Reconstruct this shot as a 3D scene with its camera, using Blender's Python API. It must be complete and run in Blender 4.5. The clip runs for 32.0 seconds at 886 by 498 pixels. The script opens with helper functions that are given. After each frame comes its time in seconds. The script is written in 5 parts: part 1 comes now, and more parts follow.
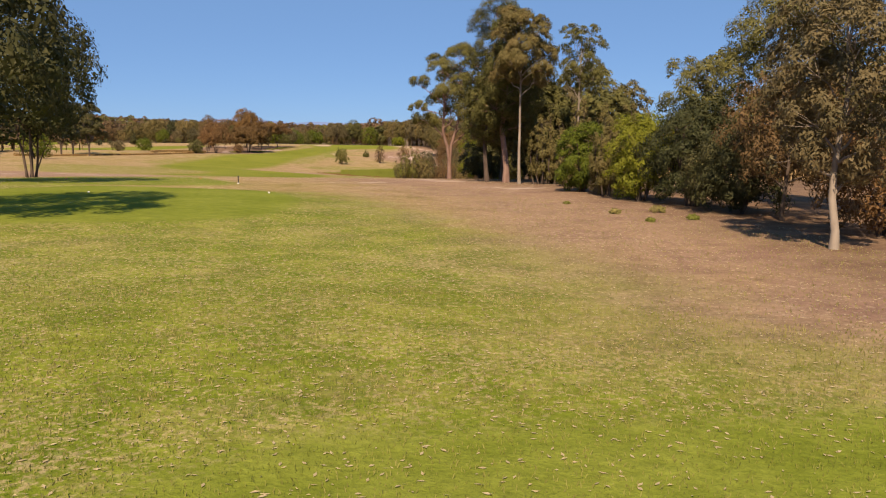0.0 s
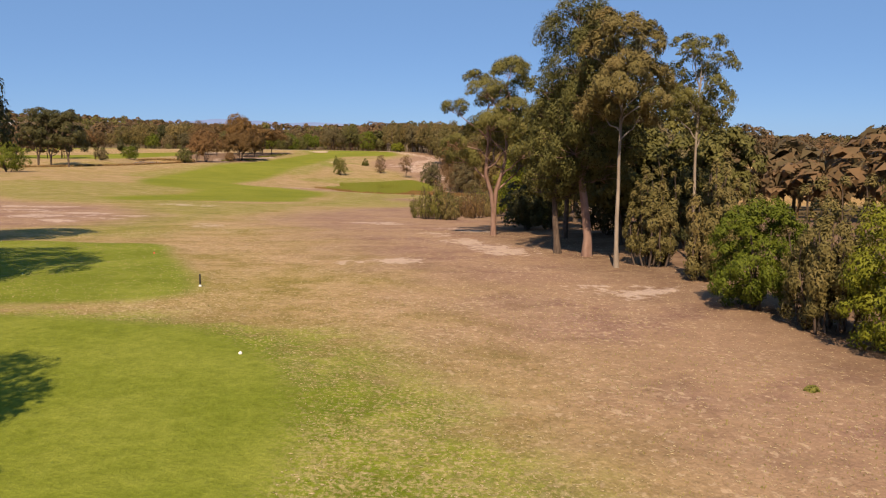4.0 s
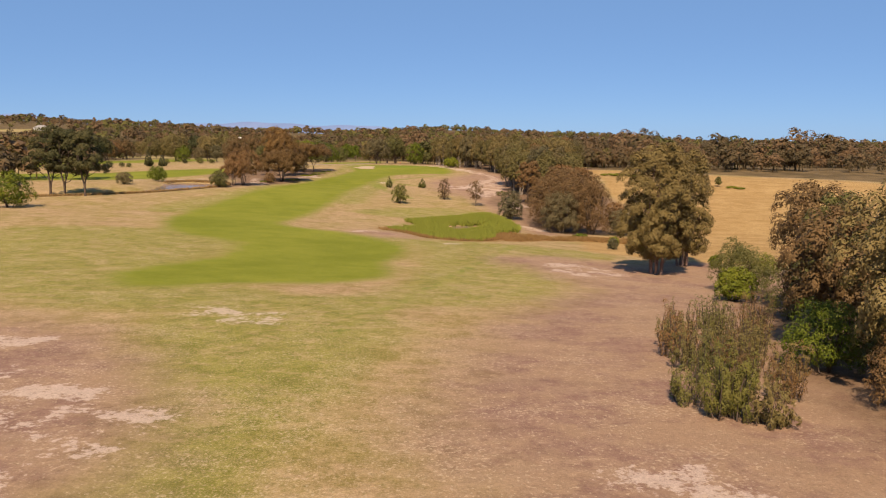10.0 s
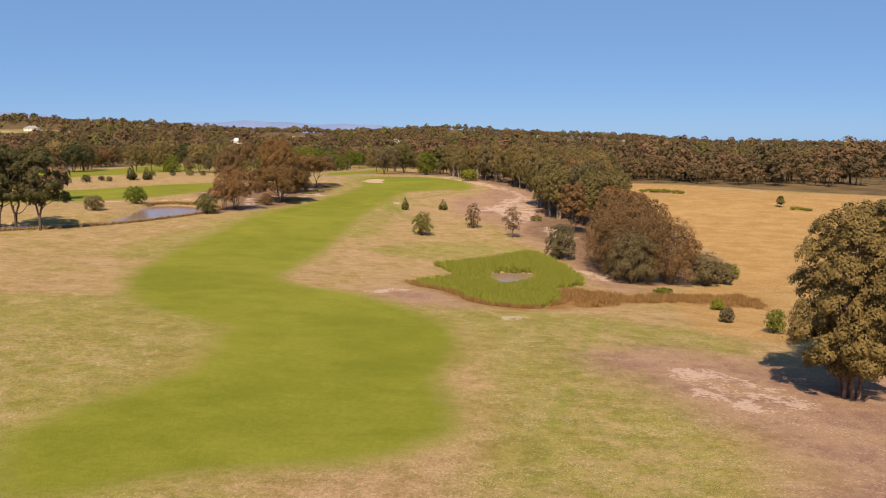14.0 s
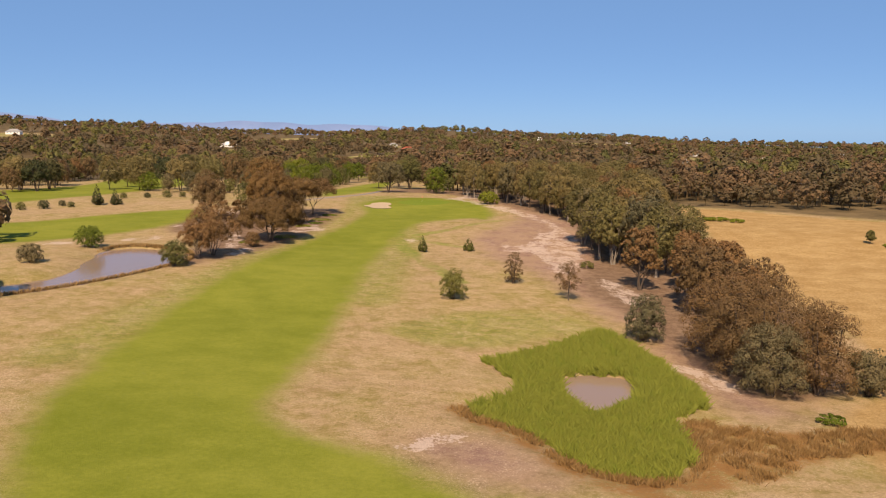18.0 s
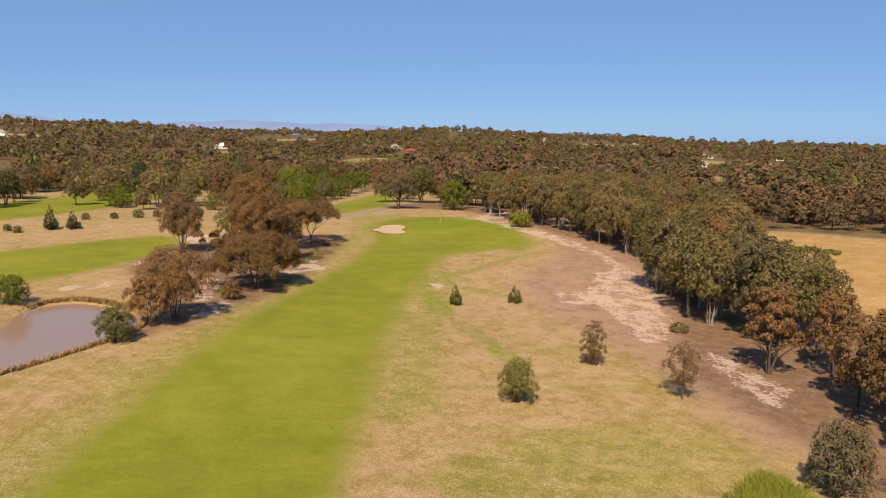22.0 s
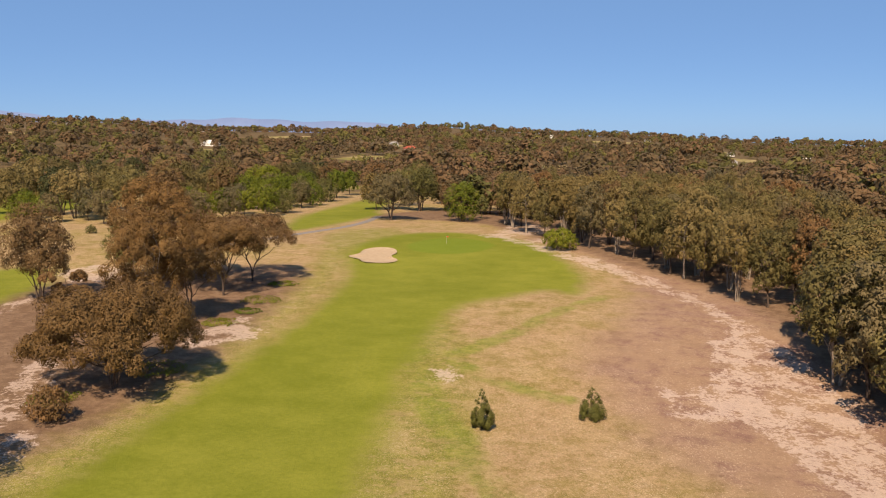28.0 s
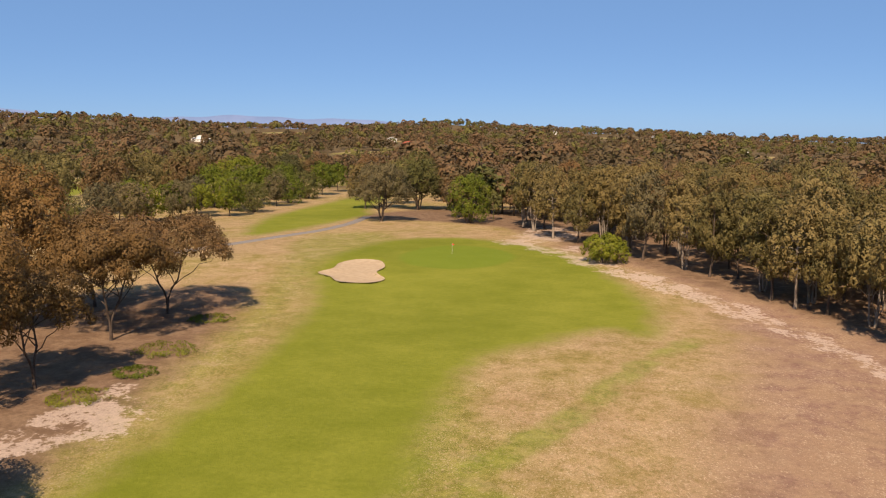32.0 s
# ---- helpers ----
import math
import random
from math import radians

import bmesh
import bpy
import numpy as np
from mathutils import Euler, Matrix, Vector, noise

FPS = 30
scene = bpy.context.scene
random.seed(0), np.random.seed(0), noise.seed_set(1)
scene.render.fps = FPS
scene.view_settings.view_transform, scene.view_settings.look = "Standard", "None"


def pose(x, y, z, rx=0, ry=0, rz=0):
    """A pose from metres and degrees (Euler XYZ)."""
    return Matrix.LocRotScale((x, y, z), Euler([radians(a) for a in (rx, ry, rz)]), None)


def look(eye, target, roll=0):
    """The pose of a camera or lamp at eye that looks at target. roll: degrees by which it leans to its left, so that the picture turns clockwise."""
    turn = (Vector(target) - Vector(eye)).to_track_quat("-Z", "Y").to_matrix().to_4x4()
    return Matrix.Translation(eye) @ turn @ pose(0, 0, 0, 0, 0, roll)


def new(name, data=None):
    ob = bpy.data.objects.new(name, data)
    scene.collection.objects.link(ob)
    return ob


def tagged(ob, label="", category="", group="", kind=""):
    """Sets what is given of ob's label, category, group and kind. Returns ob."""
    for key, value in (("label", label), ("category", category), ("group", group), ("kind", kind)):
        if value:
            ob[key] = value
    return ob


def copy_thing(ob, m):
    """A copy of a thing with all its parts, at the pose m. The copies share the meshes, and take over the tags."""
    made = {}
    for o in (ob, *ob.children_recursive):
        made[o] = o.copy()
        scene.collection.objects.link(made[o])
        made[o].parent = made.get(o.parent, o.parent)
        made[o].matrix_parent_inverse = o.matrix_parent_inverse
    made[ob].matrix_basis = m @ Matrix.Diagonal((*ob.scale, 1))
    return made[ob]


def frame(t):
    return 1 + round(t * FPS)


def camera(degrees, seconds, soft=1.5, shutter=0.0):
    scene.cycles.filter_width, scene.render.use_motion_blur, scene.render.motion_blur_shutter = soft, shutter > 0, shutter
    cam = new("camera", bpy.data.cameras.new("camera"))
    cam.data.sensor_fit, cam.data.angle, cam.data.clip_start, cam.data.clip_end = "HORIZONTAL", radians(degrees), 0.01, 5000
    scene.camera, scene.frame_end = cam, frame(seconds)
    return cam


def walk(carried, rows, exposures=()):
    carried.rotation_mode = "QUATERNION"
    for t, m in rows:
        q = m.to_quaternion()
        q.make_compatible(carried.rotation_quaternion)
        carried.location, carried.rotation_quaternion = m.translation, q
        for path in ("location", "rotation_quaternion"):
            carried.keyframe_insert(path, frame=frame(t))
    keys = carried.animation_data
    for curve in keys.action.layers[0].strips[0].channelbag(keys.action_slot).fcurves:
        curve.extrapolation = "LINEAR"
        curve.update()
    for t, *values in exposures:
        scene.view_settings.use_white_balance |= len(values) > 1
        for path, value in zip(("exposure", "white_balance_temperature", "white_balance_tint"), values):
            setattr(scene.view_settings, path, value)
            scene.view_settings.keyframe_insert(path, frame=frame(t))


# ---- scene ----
cam = camera(57.0, 32.0, soft=1.15)
METRES, EYE, TILT, LEAN, TURN = 450.0, 2.7, -8.1, 0.0, 0.0
STRETCH = 0.8530  # depth of the path for this lens
ROWS = [
    (0.0, -0.0044, 0.0267, 0.0062, -0.02, 0.01, -0.30),
    (0.5, -0.0057, 0.0323, 0.0078, -0.10, 0.00, -0.31),
    (1.0, -0.0072, 0.0385, 0.0096, -0.15, -0.02, -0.32),
    (1.5, -0.0084, 0.0454, 0.0113, -0.19, -0.01, -0.35),
    (2.0, -0.0093, 0.0526, 0.0130, -0.22, -0.01, -0.34),
    (2.5, -0.0100, 0.0600, 0.0146, -0.25, -0.03, -0.30),
    (4.5, -0.0147, 0.0906, 0.0228, -0.31, 0.04, -0.29),
    (5.0, -0.0170, 0.0990, 0.0250, -0.31, 0.06, -0.26),
    (5.5, -0.0200, 0.1077, 0.0273, -0.26, 0.05, -0.21),
    (6.0, -0.0234, 0.1166, 0.0297, -0.09, 0.08, -0.21),
    (6.5, -0.0267, 0.1259, 0.0321, 0.16, 0.07, -0.29),
    (7.0, -0.0296, 0.1358, 0.0345, 0.40, 0.07, -0.37),
    (7.5, -0.0325, 0.1463, 0.0371, 0.67, 0.06, -0.42),
    (8.0, -0.0355, 0.1574, 0.0397, 0.88, 0.08, -0.46),
    (8.5, -0.0386, 0.1689, 0.0424, 1.08, 0.07, -0.51),
    (9.0, -0.0420, 0.1809, 0.0449, 1.19, 0.07, -0.55),
    (9.5, -0.0457, 0.1933, 0.0475, 1.28, 0.09, -0.58),
    (10.0, -0.0494, 0.2063, 0.0501, 1.34, 0.09, -0.58),
    (10.5, -0.0527, 0.2196, 0.0527, 1.38, 0.07, -0.60),
    (11.0, -0.0554, 0.2332, 0.0556, 1.41, 0.07, -0.61),
    (11.5, -0.0579, 0.2474, 0.0588, 1.44, 0.05, -0.61),
    (12.0, -0.0605, 0.2617, 0.0621, 1.42, 0.03, -0.58),
    (12.5, -0.0634, 0.2766, 0.0656, 1.38, 0.02, -0.56),
    (13.0, -0.0664, 0.2917, 0.0692, 1.34, -0.00, -0.53),
    (13.5, -0.0696, 0.3075, 0.0730, 1.29, -0.02, -0.57),
    (14.0, -0.0729, 0.3237, 0.0770, 1.24, -0.04, -0.58),
    (14.5, -0.0759, 0.3403, 0.0812, 1.19, -0.07, -0.60),
    (16.5, -0.0863, 0.4075, 0.0971, 1.01, -0.05, -0.58),
    (17.0, -0.0897, 0.4250, 0.1016, 0.95, -0.08, -0.55),
    (17.5, -0.0931, 0.4428, 0.1060, 0.91, -0.10, -0.49),
    (18.0, -0.0968, 0.4608, 0.1099, 0.88, -0.10, -0.49),
    (18.5, -0.1002, 0.4790, 0.1138, 0.88, -0.11, -0.50),
    (19.0, -0.1035, 0.4975, 0.1172, 0.87, -0.13, -0.48),
    (19.5, -0.1068, 0.5159, 0.1207, 0.86, -0.13, -0.48),
    (20.0, -0.1097, 0.5340, 0.1240, 0.85, -0.14, -0.49),
    (20.5, -0.1123, 0.5527, 0.1271, 0.85, -0.15, -0.49),
    (21.0, -0.1149, 0.5711, 0.1299, 0.84, -0.14, -0.50),
    (21.5, -0.1174, 0.5897, 0.1326, 0.79, -0.16, -0.49),
    (22.0, -0.1194, 0.6080, 0.1356, 0.76, -0.17, -0.49),
    (22.5, -0.1209, 0.6263, 0.1385, 0.75, -0.18, -0.50),
    (23.0, -0.1219, 0.6447, 0.1411, 0.76, -0.19, -0.47),
    (23.5, -0.1229, 0.6638, 0.1430, 0.76, -0.18, -0.46),
    (24.0, -0.1235, 0.6828, 0.1447, 0.75, -0.19, -0.45),
    (24.5, -0.1237, 0.7021, 0.1461, 0.76, -0.20, -0.47),
    (25.0, -0.1240, 0.7211, 0.1474, 0.75, -0.17, -0.49),
    (25.5, -0.1241, 0.7398, 0.1489, 0.76, -0.18, -0.49),
    (26.0, -0.1243, 0.7585, 0.1502, 0.79, -0.19, -0.50),
    (26.5, -0.1246, 0.7773, 0.1511, 0.81, -0.20, -0.51),
    (28.5, -0.1266, 0.8483, 0.1549, 0.84, -0.28, -0.46),
    (29.0, -0.1270, 0.8660, 0.1558, 0.84, -0.30, -0.50),
    (29.5, -0.1273, 0.8837, 0.1567, 0.84, -0.29, -0.51),
    (30.0, -0.1277, 0.9010, 0.1575, 0.83, -0.28, -0.52),
    (30.5, -0.1283, 0.9187, 0.1582, 0.84, -0.29, -0.53),
    (31.0, -0.1289, 0.9363, 0.1586, 0.83, -0.29, -0.52),
    (31.5, -0.1296, 0.9539, 0.1588, 0.81, -0.31, -0.53),
    (32.0, -0.1302, 0.9712, 0.1591, 0.82, -0.33, -0.54),
]
walk(cam, [(t, pose(0, 0, EYE, TILT, LEAN, TURN) @ pose(METRES * x, METRES * STRETCH * y, METRES * z, 90 + pitch / STRETCH, roll, yaw / STRETCH))
           for t, x, y, z, yaw, pitch, roll in ROWS])

# ---- world and sun ----
SUN_AZ, SUN_EL = radians(189.0), radians(47.0)  # azimuth clockwise from +y, behind the camera
world = bpy.data.worlds.new("sky")
scene.world = world
world.use_nodes = True
wn = world.node_tree.nodes
sky = wn.new("ShaderNodeTexSky")
sky.sky_type, sky.sun_disc = "NISHITA", False
sky.sun_elevation, sky.sun_rotation = SUN_EL, SUN_AZ
sky.air_density, sky.dust_density, sky.ozone_density, sky.altitude = 0.5, 0.25, 5.0, 600
haze = wn.new("ShaderNodeMix")  # an even blue veil over the clear sky
haze.data_type = "RGBA"
haze.inputs[0].default_value, haze.inputs[7].default_value = 0.60, (2.45, 4.45, 8.1, 1.0)
world.node_tree.links.new(sky.outputs[0], haze.inputs[6])
world.node_tree.links.new(haze.outputs[2], wn["Background"].inputs[0])
wn["Background"].inputs[1].default_value = 0.0535
sun = new("sun", bpy.data.lights.new("sun", "SUN"))
sun.data.energy, sun.data.angle, sun.data.color = 5.0, radians(0.53), (1.0, 0.762, 0.535)
to_sun = Vector((math.sin(SUN_AZ) * math.cos(SUN_EL), math.cos(SUN_AZ) * math.cos(SUN_EL), math.sin(SUN_EL)))
sun.matrix_world = look((0, 0, 80), Vector((0, 0, 80)) - to_sun)
scene.view_settings.exposure = 0.83


# ---- materials ----
class Nodes:
    """A short hand for node trees."""

    def __init__(self, name, rough=0.9, spec=0.1):
        self.m = bpy.data.materials.new(name)
        self.m.use_nodes = True
        self.t = self.m.node_tree
        self.b = self.t.nodes["Principled BSDF"]
        self.b.inputs["Roughness"].default_value = rough
        self.b.inputs["Specular IOR Level"].default_value = spec

    def put(self, node, key, value):
        if hasattr(value, "is_linked"):
            self.t.links.new(value, node.inputs[key])
        else:
            node.inputs[key].default_value = value

    def math(self, op, a, b=0.0, c=0.0, clamp=False):
        n = self.t.nodes.new("ShaderNodeMath")
        n.operation, n.use_clamp = op, clamp
        for i, v in enumerate((a, b, c)):
            self.put(n, i, v)
        return n.outputs[0]

    def attr(self, name):
        n = self.t.nodes.new("ShaderNodeAttribute")
        n.attribute_name = name
        return n.outputs["Fac"]

    def place(self, scale=(1, 1, 1)):
        g = self.t.nodes.new("ShaderNodeNewGeometry")
        m = self.t.nodes.new("ShaderNodeMapping")
        m.inputs["Scale"].default_value = scale
        self.t.links.new(g.outputs["Position"], m.inputs["Vector"])
        return m.outputs[0]

    def noise(self, scale, detail=3.0, stretch=(1, 1, 1), rough=0.55):
        n = self.t.nodes.new("ShaderNodeTexNoise")
        n.inputs["Scale"].default_value, n.inputs["Detail"].default_value, n.inputs["Roughness"].default_value = scale, detail, rough
        self.t.links.new(self.place(stretch), n.inputs["Vector"])
        return n.outputs[0]

    def ramp(self, v, lo, hi):
        n = self.t.nodes.new("ShaderNodeMapRange")
        n.interpolation_type = "SMOOTHSTEP"
        self.put(n, "Value", v)
        n.inputs["From Min"].default_value, n.inputs["From Max"].default_value = lo, hi
        return n.outputs[0]

    def mix(self, f, a, b, how="MIX"):
        n = self.t.nodes.new("ShaderNodeMix")
        n.data_type, n.blend_type = "RGBA", how
        self.put(n, 0, f)
        for i, v in ((6, a), (7, b)):
            self.put(n, i, v if hasattr(v, "is_linked") else (*v, 1.0))
        return n.outputs[2]

    def done(self, colour, bump=None, strength=0.3, distance=0.05):
        self.put(self.b, "Base Color", colour if hasattr(colour, "is_linked") else (*colour, 1.0))
        if bump is not None:
            n = self.t.nodes.new("ShaderNodeBump")
            n.inputs["Strength"].default_value, n.inputs["Distance"].default_value = strength, distance
            self.put(n, "Height", bump)
            self.t.links.new(n.outputs[0], self.b.inputs["Normal"])
        return self.m


def ground_material():
    k = Nodes("turf", 0.95, 0.05)
    big, mid, fine = k.noise(0.03, 4), k.noise(0.20, 5), k.noise(1.7, 6, rough=0.72)
    streak = k.noise(0.16, 6, (0.85, 1.1, 1), 0.66)
    grain = k.noise(8.0, 4, rough=0.8)
    wob = k.math("SUBTRACT", mid, 0.5)
    finer = k.math("SUBTRACT", fine, 0.5)
    edge = k.math("ADD", k.math("MULTIPLY", wob, 8.0), k.math("MULTIPLY", finer, 3.0))

    def zone(name, soft, amp):
        return k.ramp(k.math("MULTIPLY_ADD", edge, amp, k.attr(name)), -soft, soft)

    soft = k.math("ADD", k.math("MULTIPLY", k.noise(0.5, 5, rough=0.62), 0.75), k.math("MULTIPLY", fine, 0.25))
    tuffet = k.ramp(soft, 0.38, 0.64)
    straw = k.mix(tuffet, (0.242, 0.160, 0.085), (0.302, 0.209, 0.122))
    olive = k.mix(tuffet, (0.162, 0.130, 0.034), (0.226, 0.176, 0.060))
    lush = k.mix(tuffet, (0.090, 0.124, 0.008), (0.162, 0.188, 0.021))
    dryness = k.math("ADD", k.math("MULTIPLY_ADD", big, 0.7, k.math("MULTIPLY", streak, 0.45)), k.math("MULTIPLY", k.noise(0.10, 4), 0.6))
    dryness = k.math("ADD", dryness, k.math("MULTIPLY", k.math("SUBTRACT", soft, 0.5), 0.55))
    damp = k.ramp(k.math("MULTIPLY_ADD", edge, 0.8, k.attr("damp")), -5.0, 3.0)
    dryness = k.math("MULTIPLY_ADD", damp, -0.30, dryness)
    rough = k.mix(k.ramp(dryness, 0.66, 1.06), k.mix(k.math("MULTIPLY", damp, 0.45), olive, lush), straw)
    tone = k.math("ADD", k.math("MULTIPLY", mid, 0.9), k.math("ADD", k.math("MULTIPLY", finer, 0.45), k.math("SUBTRACT", soft, 0.5)))
    tone = k.ramp(k.math("ADD", k.math("MINIMUM", k.math("MULTIPLY", k.attr("lush"), 0.09), 0.30), tone), 0.19, 0.62)
    tone = k.math("MULTIPLY", tone, k.ramp(k.math("MULTIPLY_ADD", edge, 0.4, k.attr("lush")), -5.0, 1.5))
    rough = k.mix(tone, rough, lush)
    fleck = k.ramp(k.math("MULTIPLY_ADD", mid, 0.25, k.noise(9.0, 3, (1, 0.8, 1), 0.75)), 0.60, 0.76)
    rough = k.mix(k.math("MULTIPLY", fleck, 0.62), rough, (0.357, 0.276, 0.150))
    blade = k.ramp(k.math("MULTIPLY_ADD", big, 0.25, k.noise(3.1, 4, (1, 0.7, 1), 0.75)), 0.62, 0.76)
    rough = k.mix(k.math("MULTIPLY", blade, 0.45), rough, (0.108, 0.098, 0.021))
    mat = k.math("ADD", k.math("MULTIPLY", k.noise(0.42, 5, (0.8, 1.15, 1), 0.62), 0.8), k.math("MULTIPLY", k.noise(0.07, 3), 0.35))
    mat = k.ramp(k.math("MULTIPLY_ADD", finer, 0.35, mat), 0.59, 0.68)
    rough = k.mix(k.math("MULTIPLY", mat, k.math("MULTIPLY_ADD", tone, -0.30, 0.42)), rough, k.mix(fine, (0.235, 0.163, 0.082), (0.370, 0.275, 0.155)))
    worn = k.ramp(k.math("MULTIPLY_ADD", finer, 0.30, k.noise(0.26, 5, (0.9, 1.2, 1), 0.6)), 0.54, 0.66)
    rough = k.mix(k.math("MULTIPLY", worn, 0.16), rough, (0.152, 0.103, 0.056))
    dirt = k.mix(tuffet, (0.178, 0.109, 0.082), (0.216, 0.138, 0.102))
    tuft = k.ramp(k.math("ADD", k.noise(0.12, 5, (0.8, 1.1, 1)), k.math("MULTIPLY", k.math("SUBTRACT", soft, 0.5), 0.7)), 0.36, 0.60)
    dirt = k.mix(k.math("MULTIPLY", tuft, 0.80), dirt, (0.246, 0.166, 0.105))
    chaff = k.ramp(k.math("MULTIPLY_ADD", mid, 0.3, k.noise(2.6, 5, rough=0.8)), 0.70, 0.86)
    dirt = k.mix(k.math("MULTIPLY", chaff, 0.60), dirt, (0.335, 0.255, 0.185))
    dirt = k.mix(k.math("MULTIPLY", mat, 0.38), dirt, (0.262, 0.184, 0.122))
    dirt = k.mix(k.math("MULTIPLY", worn, 0.22), dirt, (0.118, 0.076, 0.056))
    col = k.mix(zone("bare", 6.0, 1.0), rough, dirt)
    speck = k.ramp(k.math("MULTIPLY_ADD", mid, 0.30, k.noise(4.6, 2, (1, 0.8, 1), 0.5)), 0.73, 0.84)
    col = k.mix(k.math("MULTIPLY", speck, k.math("MULTIPLY_ADD", tone, -0.30, 0.42)), col, (0.440, 0.345, 0.235))
    pock = k.ramp(k.math("MULTIPLY_ADD", mid, -0.20, k.noise(4.2, 2, (0.8, 1, 1), 0.5)), 0.54, 0.66)
    col = k.mix(k.math("MULTIPLY", pock, k.math("MULTIPLY_ADD", tone, -0.22, 0.34)), col, (0.110, 0.085, 0.040))
    wood = k.mix(tuffet, (0.123, 0.079, 0.050), (0.178, 0.121, 0.078))
    col = k.mix(zone("wood", 3.5, 0.9), col, wood)
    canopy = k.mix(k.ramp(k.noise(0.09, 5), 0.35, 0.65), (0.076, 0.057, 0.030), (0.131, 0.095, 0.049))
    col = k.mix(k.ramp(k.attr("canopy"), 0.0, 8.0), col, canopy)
    field = k.mix(k.ramp(k.noise(0.02, 3), 0.35, 0.65), (0.164, 0.148, 0.046), (0.284, 0.218, 0.109))
    col = k.mix(k.ramp(k.math("MULTIPLY_ADD", edge, 3.0, k.attr("field")), -6.0, 6.0), col, field)
    wheat = k.mix(k.ramp(k.math("MULTIPLY_ADD", finer, 0.9, streak), 0.3, 0.75), (0.236, 0.150, 0.058), (0.326, 0.224, 0.098))
    col = k.mix(zone("wheat", 2.0, 0.5), col, wheat)
    rust = k.mix(fine, (0.142, 0.069, 0.022), (0.240, 0.136, 0.049))
    col = k.mix(k.math("MULTIPLY", zone("rust", 1.5, 0.5), k.ramp(k.math("ADD", mid, finer), 0.30, 0.60)), col, rust)
    cut = k.mix(k.ramp(k.math("MULTIPLY_ADD", finer, 0.28, k.math("MULTIPLY_ADD", big, 0.5, k.math("MULTIPLY", streak, 0.5))), 0.30, 0.72), (0.115, 0.133, 0.013), (0.178, 0.186, 0.026))
    col = k.mix(k.math("MULTIPLY", k.ramp(k.math("MULTIPLY_ADD", edge, 0.35, k.attr("track")), -1.5, 0.2), k.math("MULTIPLY_ADD", k.ramp(mid, 0.34, 0.62), 0.50, 0.12)), col, lush)
    col = k.mix(zone("mown", 3.2, 0.65), col, cut)
    tee = k.mix(k.ramp(k.math("MULTIPLY_ADD", finer, 0.6, mid), 0.3, 0.75), (0.113, 0.140, 0.014), (0.163, 0.184, 0.028))
    col = k.mix(zone("tee", 0.9, 0.12), col, tee)
    putt = k.mix(mid, (0.106, 0.145, 0.012), (0.139, 0.172, 0.020))
    col = k.mix(zone("putt", 0.8, 0.12), col, putt)
    spill = k.math("ADD", k.noise(0.30, 6, (0.9, 0.8, 1), 0.66), k.math("MULTIPLY", finer, 0.55))
    spill = k.math("MULTIPLY", k.math("SUBTRACT", spill, 0.5), 11.0)
    patch = k.ramp(k.math("ADD", k.math("MINIMUM", k.attr("sand"), 0.6), k.math("MULTIPLY_ADD", finer, 2.6, spill)), -0.05, 0.95)
    col = k.mix(k.math("MULTIPLY", patch, 0.66), col, k.mix(grain, (0.320, 0.248, 0.200), (0.500, 0.412, 0.348)))
    shade = k.math("MULTIPLY_ADD", k.math("SUBTRACT", grain, 0.5), k.math("MULTIPLY_ADD", k.ramp(k.attr("mown"), -2.0, 2.0), -0.55, 0.95), 1.0)
    shade = k.math("MULTIPLY_ADD", finer, k.math("MULTIPLY_ADD", k.ramp(k.attr("mown"), -2.0, 2.0), -0.30, 0.50), shade)
    n = k.t.nodes.new("ShaderNodeVectorMath")
    n.operation = "SCALE"
    k.put(n, 0, col)
    k.put(n, "Scale", shade)
    return k.done(n.outputs[0], k.math("ADD", fine, k.math("MULTIPLY", grain, 0.4)), 0.6, 0.14)


def leaf_material(name, dark, light, tip, tint=False):
    """Leaves: three tones over sprays and clumps, with some light let through."""
    k = Nodes(name, 0.62, 0.14)
    g = k.t.nodes.new("ShaderNodeNewGeometry")
    o = k.t.nodes.new("ShaderNodeObjectInfo")
    clump = k.noise(0.55, 3)
    col = k.mix(k.math("MULTIPLY_ADD", g.outputs["Random Per Island"], 0.30 if tint else 0.55, 0.36 if tint else 0.26), dark, light)
    per = k.attr("tint") if tint else o.outputs["Random"]
    f = k.math("MULTIPLY_ADD", k.math("SUBTRACT", clump, 0.5), 1.5, per)
    col = k.mix(k.ramp(f, 0.15, 0.95), col, tip)
    k.done(col)
    tr = k.t.nodes.new("ShaderNodeBsdfTranslucent")
    k.put(tr, "Color", col)
    ms = k.t.nodes.new("ShaderNodeMixShader")
    ms.inputs[0].default_value = 0.28 if tint else 0.22
    k.t.links.new(k.b.outputs[0], ms.inputs[1])
    k.t.links.new(tr.outputs[0], ms.inputs[2])
    k.t.links.new(ms.outputs[0], k.t.nodes["Material Output"].inputs[0])
    return k.m


def plain_material(name, a, b, scale, rough=0.85, stretch=(1, 1, 1), bump=0.3, spec=0.2, metal=0.0):
    k = Nodes(name, rough, spec)
    k.b.inputs["Metallic"].default_value = metal
    n = k.noise(scale, 5, stretch, 0.65)
    return k.done(k.mix(k.ramp(n, 0.3, 0.7), a, b), n, bump, 0.03)


